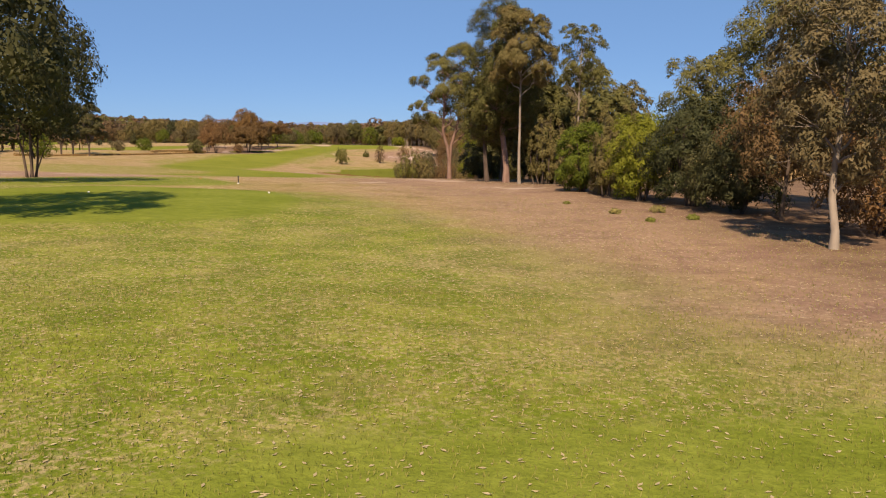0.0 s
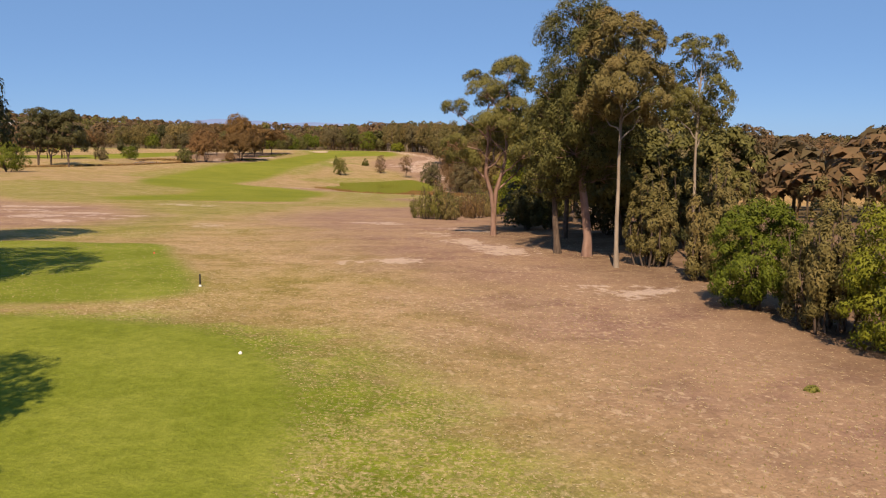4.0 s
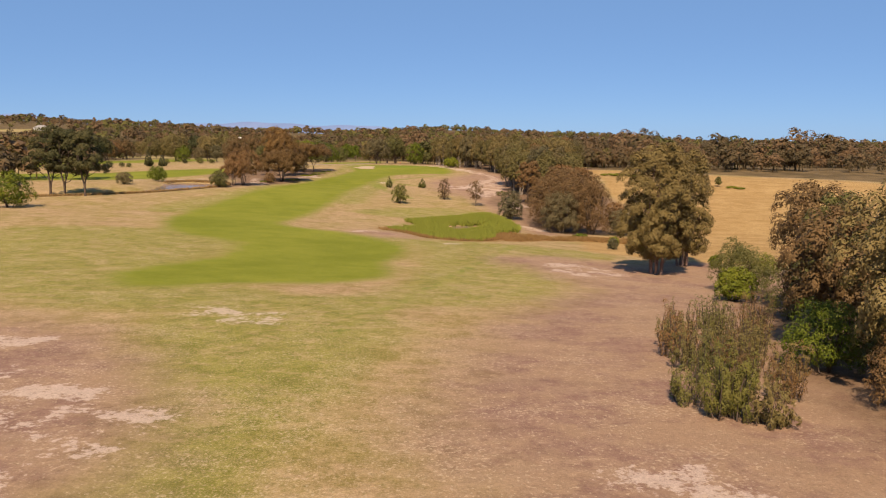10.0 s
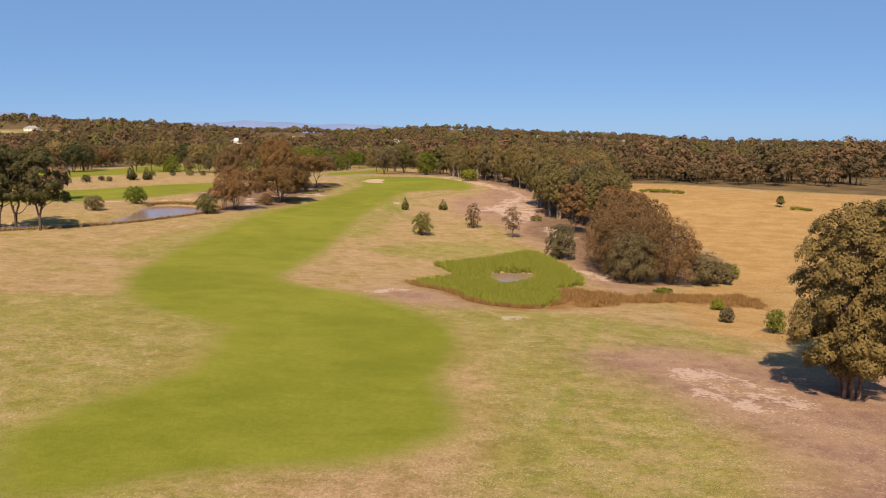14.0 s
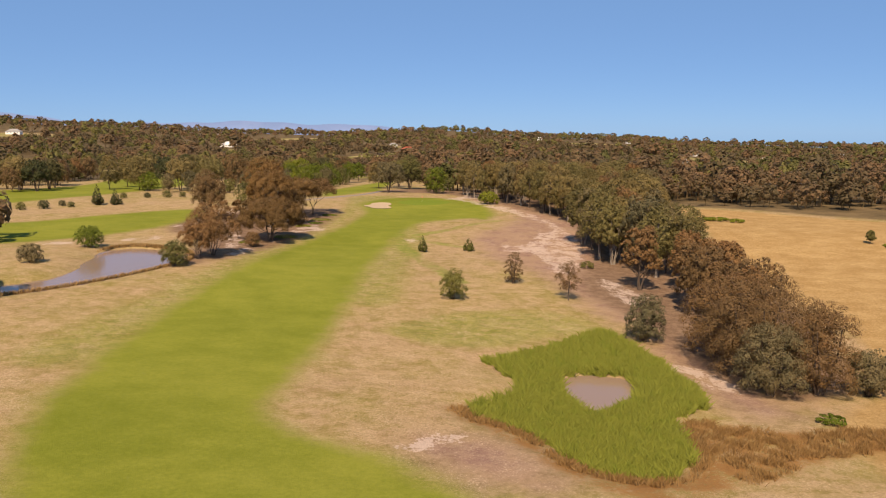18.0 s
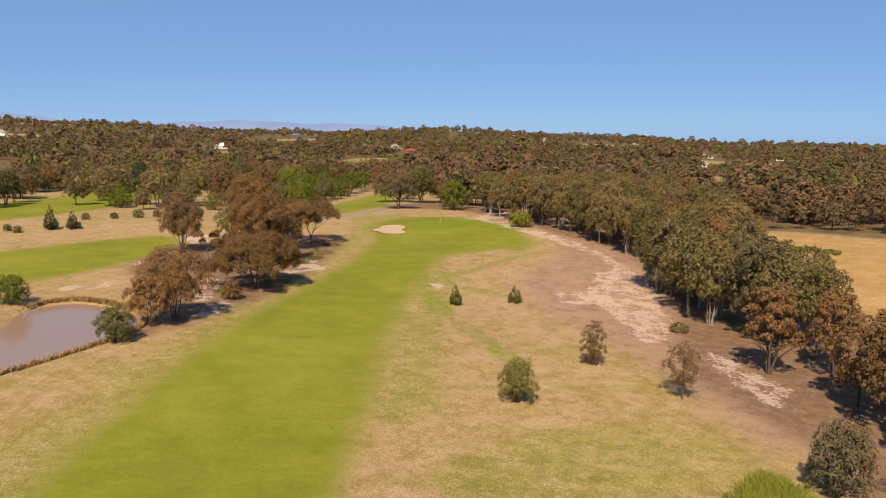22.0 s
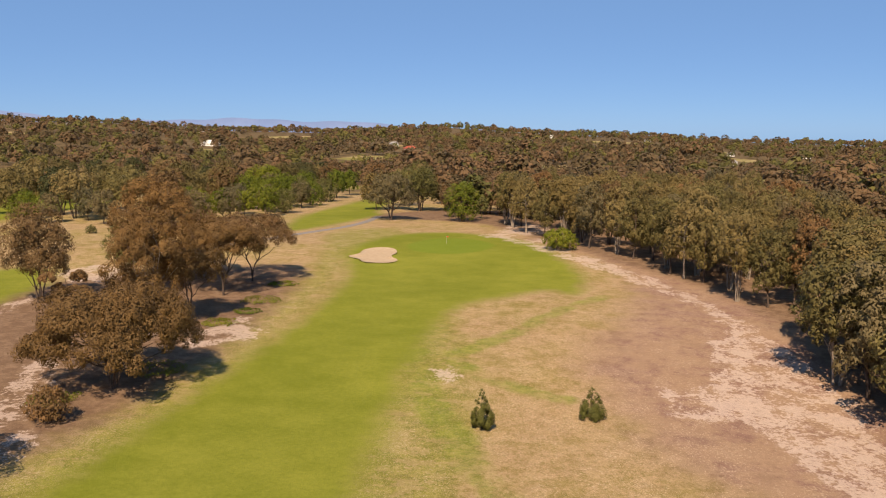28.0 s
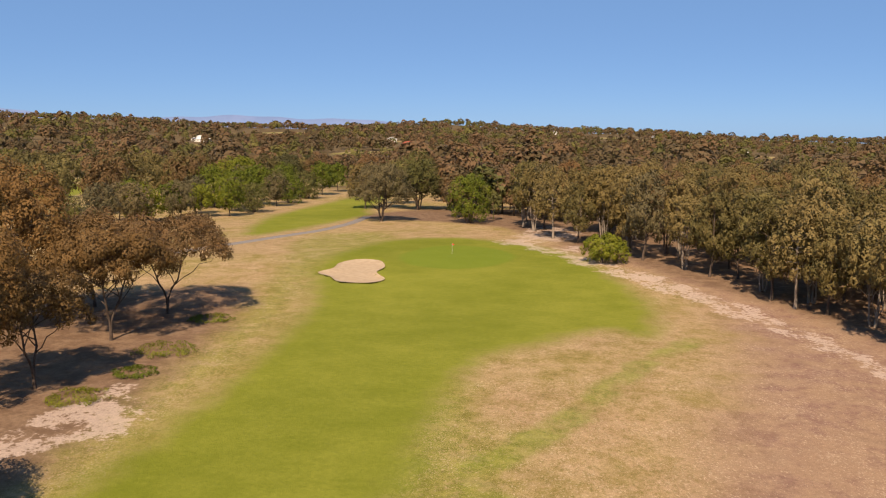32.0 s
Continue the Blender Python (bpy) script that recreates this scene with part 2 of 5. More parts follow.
TURF = ground_material()
OLIVE = leaf_material("gum_leaves", (0.055, 0.057, 0.015), (0.126, 0.121, 0.037), (0.133, 0.124, 0.035))
OCHRE = leaf_material("ochre_gum_leaves", (0.060, 0.055, 0.018), (0.138, 0.114, 0.041), (0.164, 0.122, 0.043))
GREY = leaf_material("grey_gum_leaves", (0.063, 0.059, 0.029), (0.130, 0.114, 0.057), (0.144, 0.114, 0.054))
YELLOW = leaf_material("yellowing_gum_leaves", (0.079, 0.071, 0.021), (0.177, 0.148, 0.053), (0.183, 0.139, 0.053))
GREEN = leaf_material("wattle_leaves", (0.049, 0.072, 0.007), (0.120, 0.143, 0.014), (0.156, 0.166, 0.015))
BROWN = leaf_material("russet_leaves", (0.089, 0.057, 0.024), (0.160, 0.103, 0.045), (0.185, 0.104, 0.041))
RUST = leaf_material("orange_leaves", (0.084, 0.050, 0.018), (0.150, 0.095, 0.036), (0.176, 0.102, 0.034))
SHOOT = leaf_material("young_leaves", (0.059, 0.064, 0.015), (0.126, 0.126, 0.031), (0.143, 0.133, 0.032))
# naturally dark foliage; on the grove's low shrubs the colour also paints shade
DARK = leaf_material("dark_and_shaded_leaves", (0.027, 0.032, 0.013), (0.066, 0.071, 0.026), (0.078, 0.073, 0.028))
REED = leaf_material("reed_blades", (0.082, 0.140, 0.008), (0.158, 0.232, 0.020), (0.205, 0.222, 0.036))
RUSH = leaf_material("rusty_rush_blades", (0.164, 0.090, 0.030), (0.273, 0.169, 0.066), (0.306, 0.207, 0.087))
BLADE = leaf_material("grass_blades", (0.112, 0.132, 0.019), (0.205, 0.212, 0.048), (0.285, 0.240, 0.092))
FOREST = leaf_material("woodland_leaves", (0.062, 0.049, 0.024), (0.125, 0.095, 0.048), (0.158, 0.099, 0.050), True)
GREENWOOD = leaf_material("green_woodland_leaves", (0.058, 0.061, 0.019), (0.126, 0.120, 0.037), (0.147, 0.132, 0.038), True)
TURFBLADE = leaf_material("green_turf_blades", (0.105, 0.136, 0.011), (0.203, 0.220, 0.032), (0.266, 0.241, 0.073))
LITTER = leaf_material("fallen_leaves", (0.300, 0.235, 0.125), (0.460, 0.385, 0.235), (0.400, 0.325, 0.180))
PALEBARK = plain_material("pale_gum_bark", (0.164, 0.134, 0.104), (0.273, 0.232, 0.185), 1.3, 0.8, (2, 2, 0.5))
REDBARK = plain_material("red_gum_bark", (0.142, 0.084, 0.064), (0.245, 0.165, 0.130), 1.3, 0.8, (2, 2, 0.5))
DARKBARK = plain_material("dark_bark", (0.046, 0.033, 0.025), (0.109, 0.082, 0.063), 2.5, 0.9, (2, 2, 0.5), 0.6)
SAND = plain_material("bunker_sand", (0.301, 0.227, 0.143), (0.364, 0.287, 0.193), 1.2, 0.95)
MUDWATER = Nodes("muddy_water", 0.14, 0.22).done((0.205, 0.145, 0.105))
WHITE = plain_material("white_paint", (0.585, 0.585, 0.562), (0.655, 0.655, 0.640), 3.0, 0.6)
BLACK = plain_material("black_paint", (0.02, 0.02, 0.02), (0.05, 0.045, 0.04), 8.0, 0.6)
ROOFRED = plain_material("red_roof_tiles", (0.218, 0.055, 0.033), (0.273, 0.082, 0.049), 0.8)
ROOFGREY = plain_material("grey_roof_iron", (0.185, 0.180, 0.175), (0.251, 0.246, 0.234), 0.8)
BRICK = plain_material("tan_brick", (0.230, 0.164, 0.115), (0.300, 0.230, 0.169), 1.5)
GLASS = Nodes("window_glass", 0.1, 0.5).done((0.04, 0.05, 0.06))
GRAVEL = plain_material("path_gravel", (0.148, 0.136, 0.125), (0.207, 0.191, 0.175), 1.5, 0.95)


# ---- the lie of the land ----
PROFILE_Y = (-60, 0, 35, 57, 70, 85, 100, 120, 130, 160, 190, 214, 250, 280, 305, 330, 356, 380, 420, 445, 470, 500, 515, 530, 575, 600, 700, 900)
PROFILE_Z = (1.6, 1.3, 0.8, 0.75, 0.25, -0.35, -0.9, -1.9, -2.4, -4, -5.9, -7.0, -8.2, -9.4, -10.3, -10.3, -9.4, -8.8, -8.2, -6.6, -5.6, -5.3, -4.5, -4.0, -4.8, -5.2, -8, -12)
SLOPE_Y = (0, 60, 75, 100, 130, 214, 270, 320, 380, 420, 460, 520, 600)
SLOPE = (-0.02, -0.01, -0.002, 0, -0.01, -0.03, -0.045, -0.055, -0.05, -0.03, -0.012, -0.01, -0.01)
HILL_AZ = (-60, -29, -23, -16, -7, -1.4, 3.3, 7.4, 13, 17.5, 27, 60)
HILL_Z = (50, 45, 40, 14, 19, 27, 15, 14, 10, -12, -7, -5)


def base_height(x, y):
    x, y = np.asarray(x, float), np.asarray(y, float)
    z = sum(np.interp(y + d, PROFILE_Y, PROFILE_Z) for d in (-6, 0, 6)) / 3
    z = z + np.interp(y, SLOPE_Y, SLOPE) * np.clip(x + 40, -90, 70)
    far = np.hypot(x + 40, y - 200)
    az = np.degrees(np.arctan2(x + 46, y - 196))
    s = np.clip((far - 750) / 1750, 0, 1)
    hill = np.interp(az, HILL_AZ, HILL_Z) + 10
    ridge = hill * s * s * (3 - 2 * s) + 5 * s * np.sin(az * 0.35 + far / 330) - np.clip((far - 2700) / 10, 0, 60)
    return z + np.where(y > 300, ridge, 0)


def smooth_loop(points, steps=6):
    """A closed curve through the points."""
    p, out = np.array(points, float), []
    for i in range(len(p)):
        a, b, c, d = p[i - 1], p[i], p[(i + 1) % len(p)], p[(i + 2) % len(p)]
        for t in np.arange(steps) / steps:
            out.append(0.5 * (2 * b + (c - a) * t + (2 * a - 5 * b + 4 * c - d) * t * t + (3 * b - 3 * c + d - a) * t ** 3))
    return np.array(out)


def inside(loop, x, y):
    """Metres inside a closed curve; negative outside."""
    x, y = np.asarray(x, float), np.asarray(y, float)
    best, odd = np.full(x.shape, 1e9), np.zeros(x.shape, bool)
    for (ax, ay), (bx, by) in zip(loop, np.roll(loop, -1, 0)):
        ex, ey = bx - ax, by - ay
        t = np.clip(((x - ax) * ex + (y - ay) * ey) / (ex * ex + ey * ey + 1e-9), 0, 1)
        best = np.minimum(best, (x - ax - t * ex) ** 2 + (y - ay - t * ey) ** 2)
        if ey:
            odd ^= ((ay > y) != (by > y)) & (x < ex * (y - ay) / ey + ax)
    return np.where(odd, 1, -1) * np.sqrt(best)


FAIRWAY = smooth_loop([(-70, 192), (-63, 178), (-51, 184), (-38, 189), (-33, 199), (-35, 213), (-33, 228), (-36, 246), (-50, 265), (-66, 277), (-67, 300), (-66, 330),
                       (-66, 379), (-65, 412), (-63.4, 430), (-62.4, 443), (-60, 455), (-55.5, 471), (-46.5, 479), (-39, 485.5), (-33.5, 482.5), (-29.5, 498), (-31, 518), (-36, 546), (-44, 558), (-58, 568), (-72, 562),
                       (-80, 545), (-84, 522), (-80, 496), (-82, 466), (-88, 432), (-95, 390), (-98, 345), (-98, 310), (-96, 285), (-90, 262), (-80, 246), (-66, 234), (-64, 212)])
FAIRWAY_TWO = smooth_loop([(-230, 440), (-194, 456), (-170, 482), (-150, 500), (-138, 482), (-142, 446), (-158, 420), (-190, 392), (-240, 380)])
FAIRWAY_THREE = smooth_loop([(-107, 566), (-112, 610), (-108, 660), (-98, 740), (-88, 740), (-88, 650), (-86, 624), (-95, 590)])
FAIRWAY_FAR = smooth_loop([(-280, 560), (-262, 640), (-280, 740), (-262, 800), (-222, 740), (-205, 640), (-210, 560), (-232, 510), (-270, 500)])
PUTTING = smooth_loop([(-69, 540), (-62, 553), (-52, 551), (-47, 540), (-51, 528), (-60, 523), (-68, 528)])
TEE_FRONT = smooth_loop([(-38, 90), (-30, 90), (-25, 89), (-22, 82), (-18, 73), (-17, 68), (-22, 65), (-32, 65), (-40, 72)])
TEE_MIDDLE = smooth_loop([(-26, 62), (-17, 62), (-13, 60), (-10, 55), (-9, 49), (-10, 44), (-15, 41), (-24, 41), (-29, 50)])
TEE_BACK = smooth_loop([(-5, 19), (-2, 20.5), (2, 21), (6, 21), (7, 14), (6, 6), (0, 3), (-6, 6), (-7, 13)])
BUNKER = smooth_loop([(-82.6, 518), (-80.5, 522), (-80, 527), (-77, 531), (-73, 530), (-71.5, 524), (-72.5, 519), (-70.6, 514), (-73, 511), (-78, 511.5), (-80, 515)])
POND = smooth_loop([(-160, 322), (-140, 331), (-128, 341), (-120, 354), (-115, 366), (-111, 380), (-114, 392), (-122, 400), (-133, 405), (-139, 398), (-136, 380), (-133, 362), (-139, 350), (-152, 343), (-168, 336)])
REEDS = smooth_loop([(-39.4, 312.6), (-33.1, 317.3), (-26.2, 323.4), (-19.7, 331.6), (-16, 334), (-13.1, 329.8), (-11.3, 321.2), (-9.5, 314), (-8.4, 305), (-7.7, 297.9), (-8.8, 290.8), (-14.3, 285.9), (-14.8, 280), (-14.9, 273.9), (-18.1, 267.9), (-21.4, 265.2), (-24.8, 265.6), (-27.5, 266.5), (-29.5, 268.5), (-31.4, 271.7), (-34.8, 278.6), (-37.9, 281.6), (-41.2, 284.2), (-42.3, 289.4), (-38.6, 292.6), (-35, 299.5), (-36.5, 304.9), (-38.9, 309.9)])
POOL = smooth_loop([(-27.4, 304.6), (-23.3, 307.4), (-20.6, 306.6), (-17.8, 305.8), (-16.4, 300.8), (-18, 294.8), (-21.3, 290.8), (-24.6, 287.4), (-26.4, 290.6), (-27.8, 296)])
RUSHES = smooth_loop([(-45, 285.7), (-41.2, 288.4), (-39.5, 283.5), (-34.9, 278), (-31.4, 271.5), (-27.5, 266.7), (-22.7, 265.8), (-18.6, 267.2), (-15.1, 273.2), (-14.2, 284), (-9.3, 285), (-4.2, 282.7), (3.7, 284.4), (15.4, 288), (24, 290), (22, 275), (9.8, 276.9), (1.1, 274.6), (-8.4, 267.1), (-13.5, 263.9), (-19.8, 260), (-24.3, 258.2), (-27.9, 259.6), (-31.9, 265.1), (-35.8, 272.7), (-41.1, 278.8)])
WHEAT = smooth_loop([(6, 246), (4, 262), (8, 288), (26, 310), (36, 340), (36, 380), (38, 430), (42, 470), (40, 520), (60, 524), (100, 500), (150, 470), (190, 420), (190, 320), (120, 255), (40, 236)])
BARE_RIGHT = smooth_loop([(60, 0), (8, 22), (3, 32), (0, 44), (-3, 58), (-7, 74), (-13, 88), (-19, 108), (-24, 122), (-22, 150), (-14, 172), (-6, 190), (-12, 212), (-18, 228), (-6, 236), (8, 228), (30, 236), (70, 160)])
BARE_MOUND = smooth_loop([(-48.5, 271.4), (-43.4, 275.2), (-37.3, 275), (-33.7, 270), (-32.1, 263.1), (-32.8, 259), (-37, 258.3), (-41.6, 259.6), (-46.6, 264.2)])
BARE_CREEK = smooth_loop([(5.5, 388.3), (6.8, 367.1), (2.6, 324.5), (4.5, 298.9), (7.1, 294.8), (0.4, 287.8), (-3.8, 289.4), (-6.3, 297.7), (-6.2, 310.3), (-7.7, 322.6), (-6.8, 345.8)])
BARE_LEFT = smooth_loop([(-90, 165), (-70, 157), (-56, 151), (-46, 140), (-40, 127), (-38, 113), (-42, 106), (-60, 96), (-90, 100)])
BARE_FAR = smooth_loop([(-14, 350), (-19, 372), (-25, 392), (-35, 412), (-38, 440), (-30, 462), (-24, 478), (-20, 500), (-27, 530), (-38, 556), (-20, 560), (20, 500), (20, 400), (6, 350), (-10, 342)])
LUSH_TEES = smooth_loop([(-60, -40), (-46, 60), (-38, 66), (-22, 64), (-10, 61), (-3.5, 50), (1.5, 39), (6, 28), (10, 17), (14, -40)])
DAMP = [smooth_loop(p, 4) for p in (
    [(-37, 96), (-41, 108), (-39, 118), (-43, 133), (-51, 157), (-31, 167), (-31, 137), (-33, 124), (-32, 113), (-29, 98)],
    [(-78, 173), (-114, 236), (-91, 251), (-66, 250), (-66, 200), (-50, 180), (-32, 180), (-10, 236), (-12, 186), (-31, 167), (-53, 162)],
    [(-29, 236), (-44, 252), (-52, 268), (-34, 258), (-11, 255), (6, 241), (-7, 222), (-18, 204), (-24, 186), (-29, 167), (-32, 156), (-36, 156), (-34, 166), (-30, 188)],
    [(-100, 440), (-88, 470), (-88, 520), (-92, 560), (-80, 575), (-74, 560), (-84, 520), (-84, 480), (-90, 440)],
    [(-108, 300), (-104, 345), (-100, 390), (-92, 430), (-86, 430), (-93, 390), (-98, 340), (-98, 300)],
    [(-66, 350), (-66, 400), (-64, 440), (-58, 460), (-56, 420), (-58, 380), (-58, 350)],
    [(-56, 328), (-44, 342), (-29, 347), (-17, 340), (-28, 330), (-41, 320)])]
WOOD_RIGHT = smooth_loop([(14, 20), (9, 45), (6, 64), (3, 80), (0, 92), (-3, 104), (0, 116), (2, 140), (8, 165), (20, 200), (60, 210), (80, 100), (60, 20)])
WOOD_LINE = smooth_loop([(-6, 345), (-14, 372), (-9, 400), (-3, 420), (-2, 450), (-3, 480), (-9, 500), (-20, 520), (-27, 540), (-38, 570), (-52, 600), (-90, 620), (-40, 660), (60, 560), (40, 520), (36, 450), (34, 380), (26, 320), (6, 300), (-3, 320)])
WOOD_LEFT = smooth_loop([(-116, 376), (-106, 380), (-94, 424), (-90, 450), (-90, 500), (-104, 505), (-140, 480), (-136, 440), (-118, 420)])
SAND_TEES = (
    [(-11.5, 82.5), (-7.5, 82.8), (-8, 79.6), (-11, 80.2)],
    [(3, 69), (6, 71), (5, 73), (2, 72)],
    [(-6, 103), (-3.5, 97), (-1.5, 90), (0.5, 86), (-2, 85), (-4.5, 92), (-6.5, 98)],
    [(-47, 117.7), (-45.6, 118.9), (-42, 114.4), (-43.3, 113.2)],
    [(-30.2, 112.6), (-28.9, 114), (-26.8, 111.1), (-28.3, 110.9)],
    [(-27.3, 109.3), (-26.5, 110.9), (-25.6, 109.1)],
    [(-26.3, 102.1), (-25.2, 103.3), (-23.8, 101.3), (-25.4, 100.7)],
    [(-14.8, 118), (-12.3, 119.3), (-9.2, 116.1), (-11.7, 113.7)],
    [(-4.8, 108.4), (-2, 110.2), (-1.4, 104.2), (-3.6, 103.6)],
)
SAND_ROUGH = (
    [(-66, 146), (-58, 147), (-56, 144), (-64, 143)],
    [(-72, 130), (-60, 128), (-62, 124), (-72, 125)],
    [(-62, 137.5), (-53.8, 136.2), (-51.2, 132.2), (-45.4, 131.1), (-45.4, 128.9), (-48.7, 128.9), (-54.2, 131), (-62, 133)],
    [(-53, 126.7), (-48.7, 126.2), (-46.9, 121.2), (-48.3, 119.8), (-52, 121)],
    [(-42.9, 124.6), (-42.6, 126.9), (-40.4, 126.3), (-39.8, 123.8)],
    [(-43.2, 120.6), (-42.8, 122.8), (-41, 121.6), (-41.3, 119.1)],
    [(-48, 127.4), (-44.4, 127.2), (-45, 125.3)],
    [(-50.4, 163.6), (-48.4, 165), (-46.8, 162.4), (-44, 161), (-41.5, 162), (-38.6, 160.5), (-40.2, 156.7), (-43, 156.2), (-45.4, 159.2), (-48.6, 159.8)],
)
SAND_CREEK = (
    [(-9.2, 220.6), (-3.3, 224), (3.4, 210.1), (-3.2, 206.2), (-8, 213.6)],
    [(-48.8, 271.4), (-46, 274.3), (-42.5, 274.7), (-45.4, 271.8), (-47, 269.2)],
    [(-26.9, 251.7), (-23.4, 253.7), (-23.2, 250.9), (-26.3, 248.7)],
    [(-8.3, 314.6), (-5.1, 315.7), (-0.8, 309.2), (0, 303.7), (-5.3, 302.6)],
)
SAND_TREES = (
    [(-140, 414), (-132, 420), (-134, 426), (-142, 420)],
    [(-160, 404), (-152, 406), (-152, 410), (-162, 410)],
    [(-108, 408.3), (-111.2, 419.6), (-114, 433.4), (-109.5, 428.4), (-108.1, 419.9), (-105, 410.1)],
    [(-104.5, 394.8), (-103.7, 401.6), (-102.5, 411.1), (-101, 402.2), (-101.7, 394)],
    [(-95, 441.5), (-92.2, 450), (-86.5, 453.3), (-90, 445.5)],
    [(-137.8, 448), (-136, 458.3), (-134.5, 471.2), (-132.7, 458.4)],
    [(-139.6, 492.7), (-138, 502.8), (-129, 497.9), (-126.1, 488.1), (-132.4, 485.2)],
    [(-97.8, 444.6), (-96.8, 450.1), (-94.1, 455.7), (-92.1, 459.5), (-87.6, 450.8), (-91.4, 446.9), (-94.6, 442.1)],
    [(-106.8, 449.7), (-103, 450), (-103, 447.2), (-105.6, 446.7)],
)
SAND_BELT = (
    [(-46.6, 566), (-28, 529), (-14.6, 502), (-9.6, 475), (-6.5, 453.3), (-6, 439.6), (-6.5, 424.6), (-9.5, 407.2), (-12.8, 393.7), (-16.5, 391.8), (-18.8, 399.3), (-20.2, 415.5), (-23.5, 427.8), (-19.5, 440.1), (-16.5, 450.4), (-11, 458.4), (-13.4, 478.2), (-22.1, 503.2), (-36.4, 531.2)],
    [(-7.2, 387), (-3.4, 381.3), (-1, 372.6), (0, 367.5), (-4.6, 358.9), (-6.7, 366.8), (-8, 375.6)],
    [(-30, 429), (-24.8, 431.2), (-22.8, 426.7), (-20, 422.7), (-25.2, 421.2), (-30, 423)],
)
SAND_GREEN = (
    [(-44, 568), (-40, 590), (-30, 600), (-28, 580), (-36, 562)],
    [(-60.4, 436.3), (-59, 435.8), (-55.4, 431.9), (-57.8, 430), (-60.2, 432.5)],
    [(-49.9, 563.4), (-42.9, 569.7), (-42.1, 559.7), (-48.7, 556.3)],
    [(-39.2, 550.9), (-31.6, 556.6), (-33.7, 545.3), (-38.8, 540.5)],
)
SAND_ZONES = [smooth_loop(p, 4) for p in (*SAND_TEES, *SAND_ROUGH, *SAND_CREEK, *SAND_TREES, *SAND_BELT, *SAND_GREEN)]
FIELDS = ((138, 970, 24, 165), (190, 890, 20, 140), (365, 1800, 70, 70), (-380, 900, 70, 40), (-265, 850, 60, 36), (-180, 660, 34, 40), (43, 1164, 26, 40), (240, 1890, 60, 55),
          (-815, 1590, 90, 60), (-159, 1265, 36, 46), (-408, 1490, 46, 50), (-170, 820, 60, 40), (330, 1395, 60, 70), (-376, 1930, 70, 60), (-166, 1590, 30, 40))
# wheel marks, and green seams in the dry rough: the line and half its width
PATHS = ((((-34, 150), (-32.2, 159.4), (-29.9, 169.9), (-27, 185.7), (-23.5, 203), (-16.6, 234.2), (-11.6, 254.8)), -0.3),
         (((-28, 481), (-37.2, 470.2), (-42.5, 461.5), (-47.1, 454), (-52.4, 447.3), (-56.6, 442.4), (-57.1, 439), (-54.8, 435.1), (-48.8, 429.2), (-42.8, 425.9)), 0.9),
         (((-63.9, 446), (-59.4, 421.8), (-55.1, 405.3), (-50.6, 393.3), (-46.8, 383.3), (-43.3, 374)), 1.6))
POND_Z, POOL_Z = -5.95, -11.35


def height(x, y):
    """The ground, with its ponds, bunker and tees."""
    x, y = np.asarray(x, float), np.asarray(y, float)
    z = base_height(x, y)
    near = (y > -20) & (y < 620) & (x > -180) & (x < 60)
    if not near.any():
        return z
    xs, ys, zs = x[near], y[near], z[near]
    d = inside(POND, xs, ys)
    zs += (np.clip((d + 9) / 9, 0, 1) ** 2) * (POND_Z + 0.45 - zs) - np.clip(d, 0, 2.5) * 0.8
    d = inside(REEDS, xs, ys)
    zs += (np.clip((d + 6) / 8, 0, 1) ** 2) * (POOL_Z + 0.30 - zs)
    zs -= np.clip(inside(POOL, xs, ys) + 0.5, 0, 2) * 0.6
    zs -= np.clip(inside(BUNKER, xs, ys) - 0.1, 0, 1.2) * 0.75
    for pad in (TEE_FRONT, TEE_MIDDLE):
        zs += np.clip((inside(pad, xs, ys) + 2.0) / 2.5, 0, 1) * 0.18
    z = z.copy()
    z[near] = zs
    return z


def z_at(x, y):
    return float(height(np.array([x]), np.array([y]))[0])


def mesh_object(name, verts, faces, material, parent=None, label="", smooth=False):
    """One mesh object; faces is an index array with one row a face."""
    me = bpy.data.meshes.new(name)
    verts, faces = np.asarray(verts, np.float32), np.asarray(faces, np.int32)
    n = faces.shape[1]
    me.vertices.add(len(verts))
    me.vertices.foreach_set("co", verts.ravel())
    me.loops.add(faces.size)
    me.loops.foreach_set("vertex_index", faces.ravel())
    me.polygons.add(len(faces))
    me.polygons.foreach_set("loop_start", np.arange(0, faces.size, n, dtype=np.int32))
    me.polygons.foreach_set("use_smooth", np.full(len(faces), smooth))
    me.update(calc_edges=True)
    if material:
        me.materials.append(material)
    ob = new(name, me)
    ob.parent = parent
    if label:
        ob["label"] = label
    return ob


def ramped(lo, a, b, hi, step, growth=1.09):
    """Grid lines, even between a and b and widening outside."""
    mid = list(np.arange(a, b + step / 2, step))
    left, right, s, v = [], [], step, a
    while v > lo:
        s *= growth
        v -= s
        left.append(v)
    s, v = step, b
    while v < hi:
        s *= growth
        v += s
        right.append(v)
    return np.array(left[::-1] + mid + right)


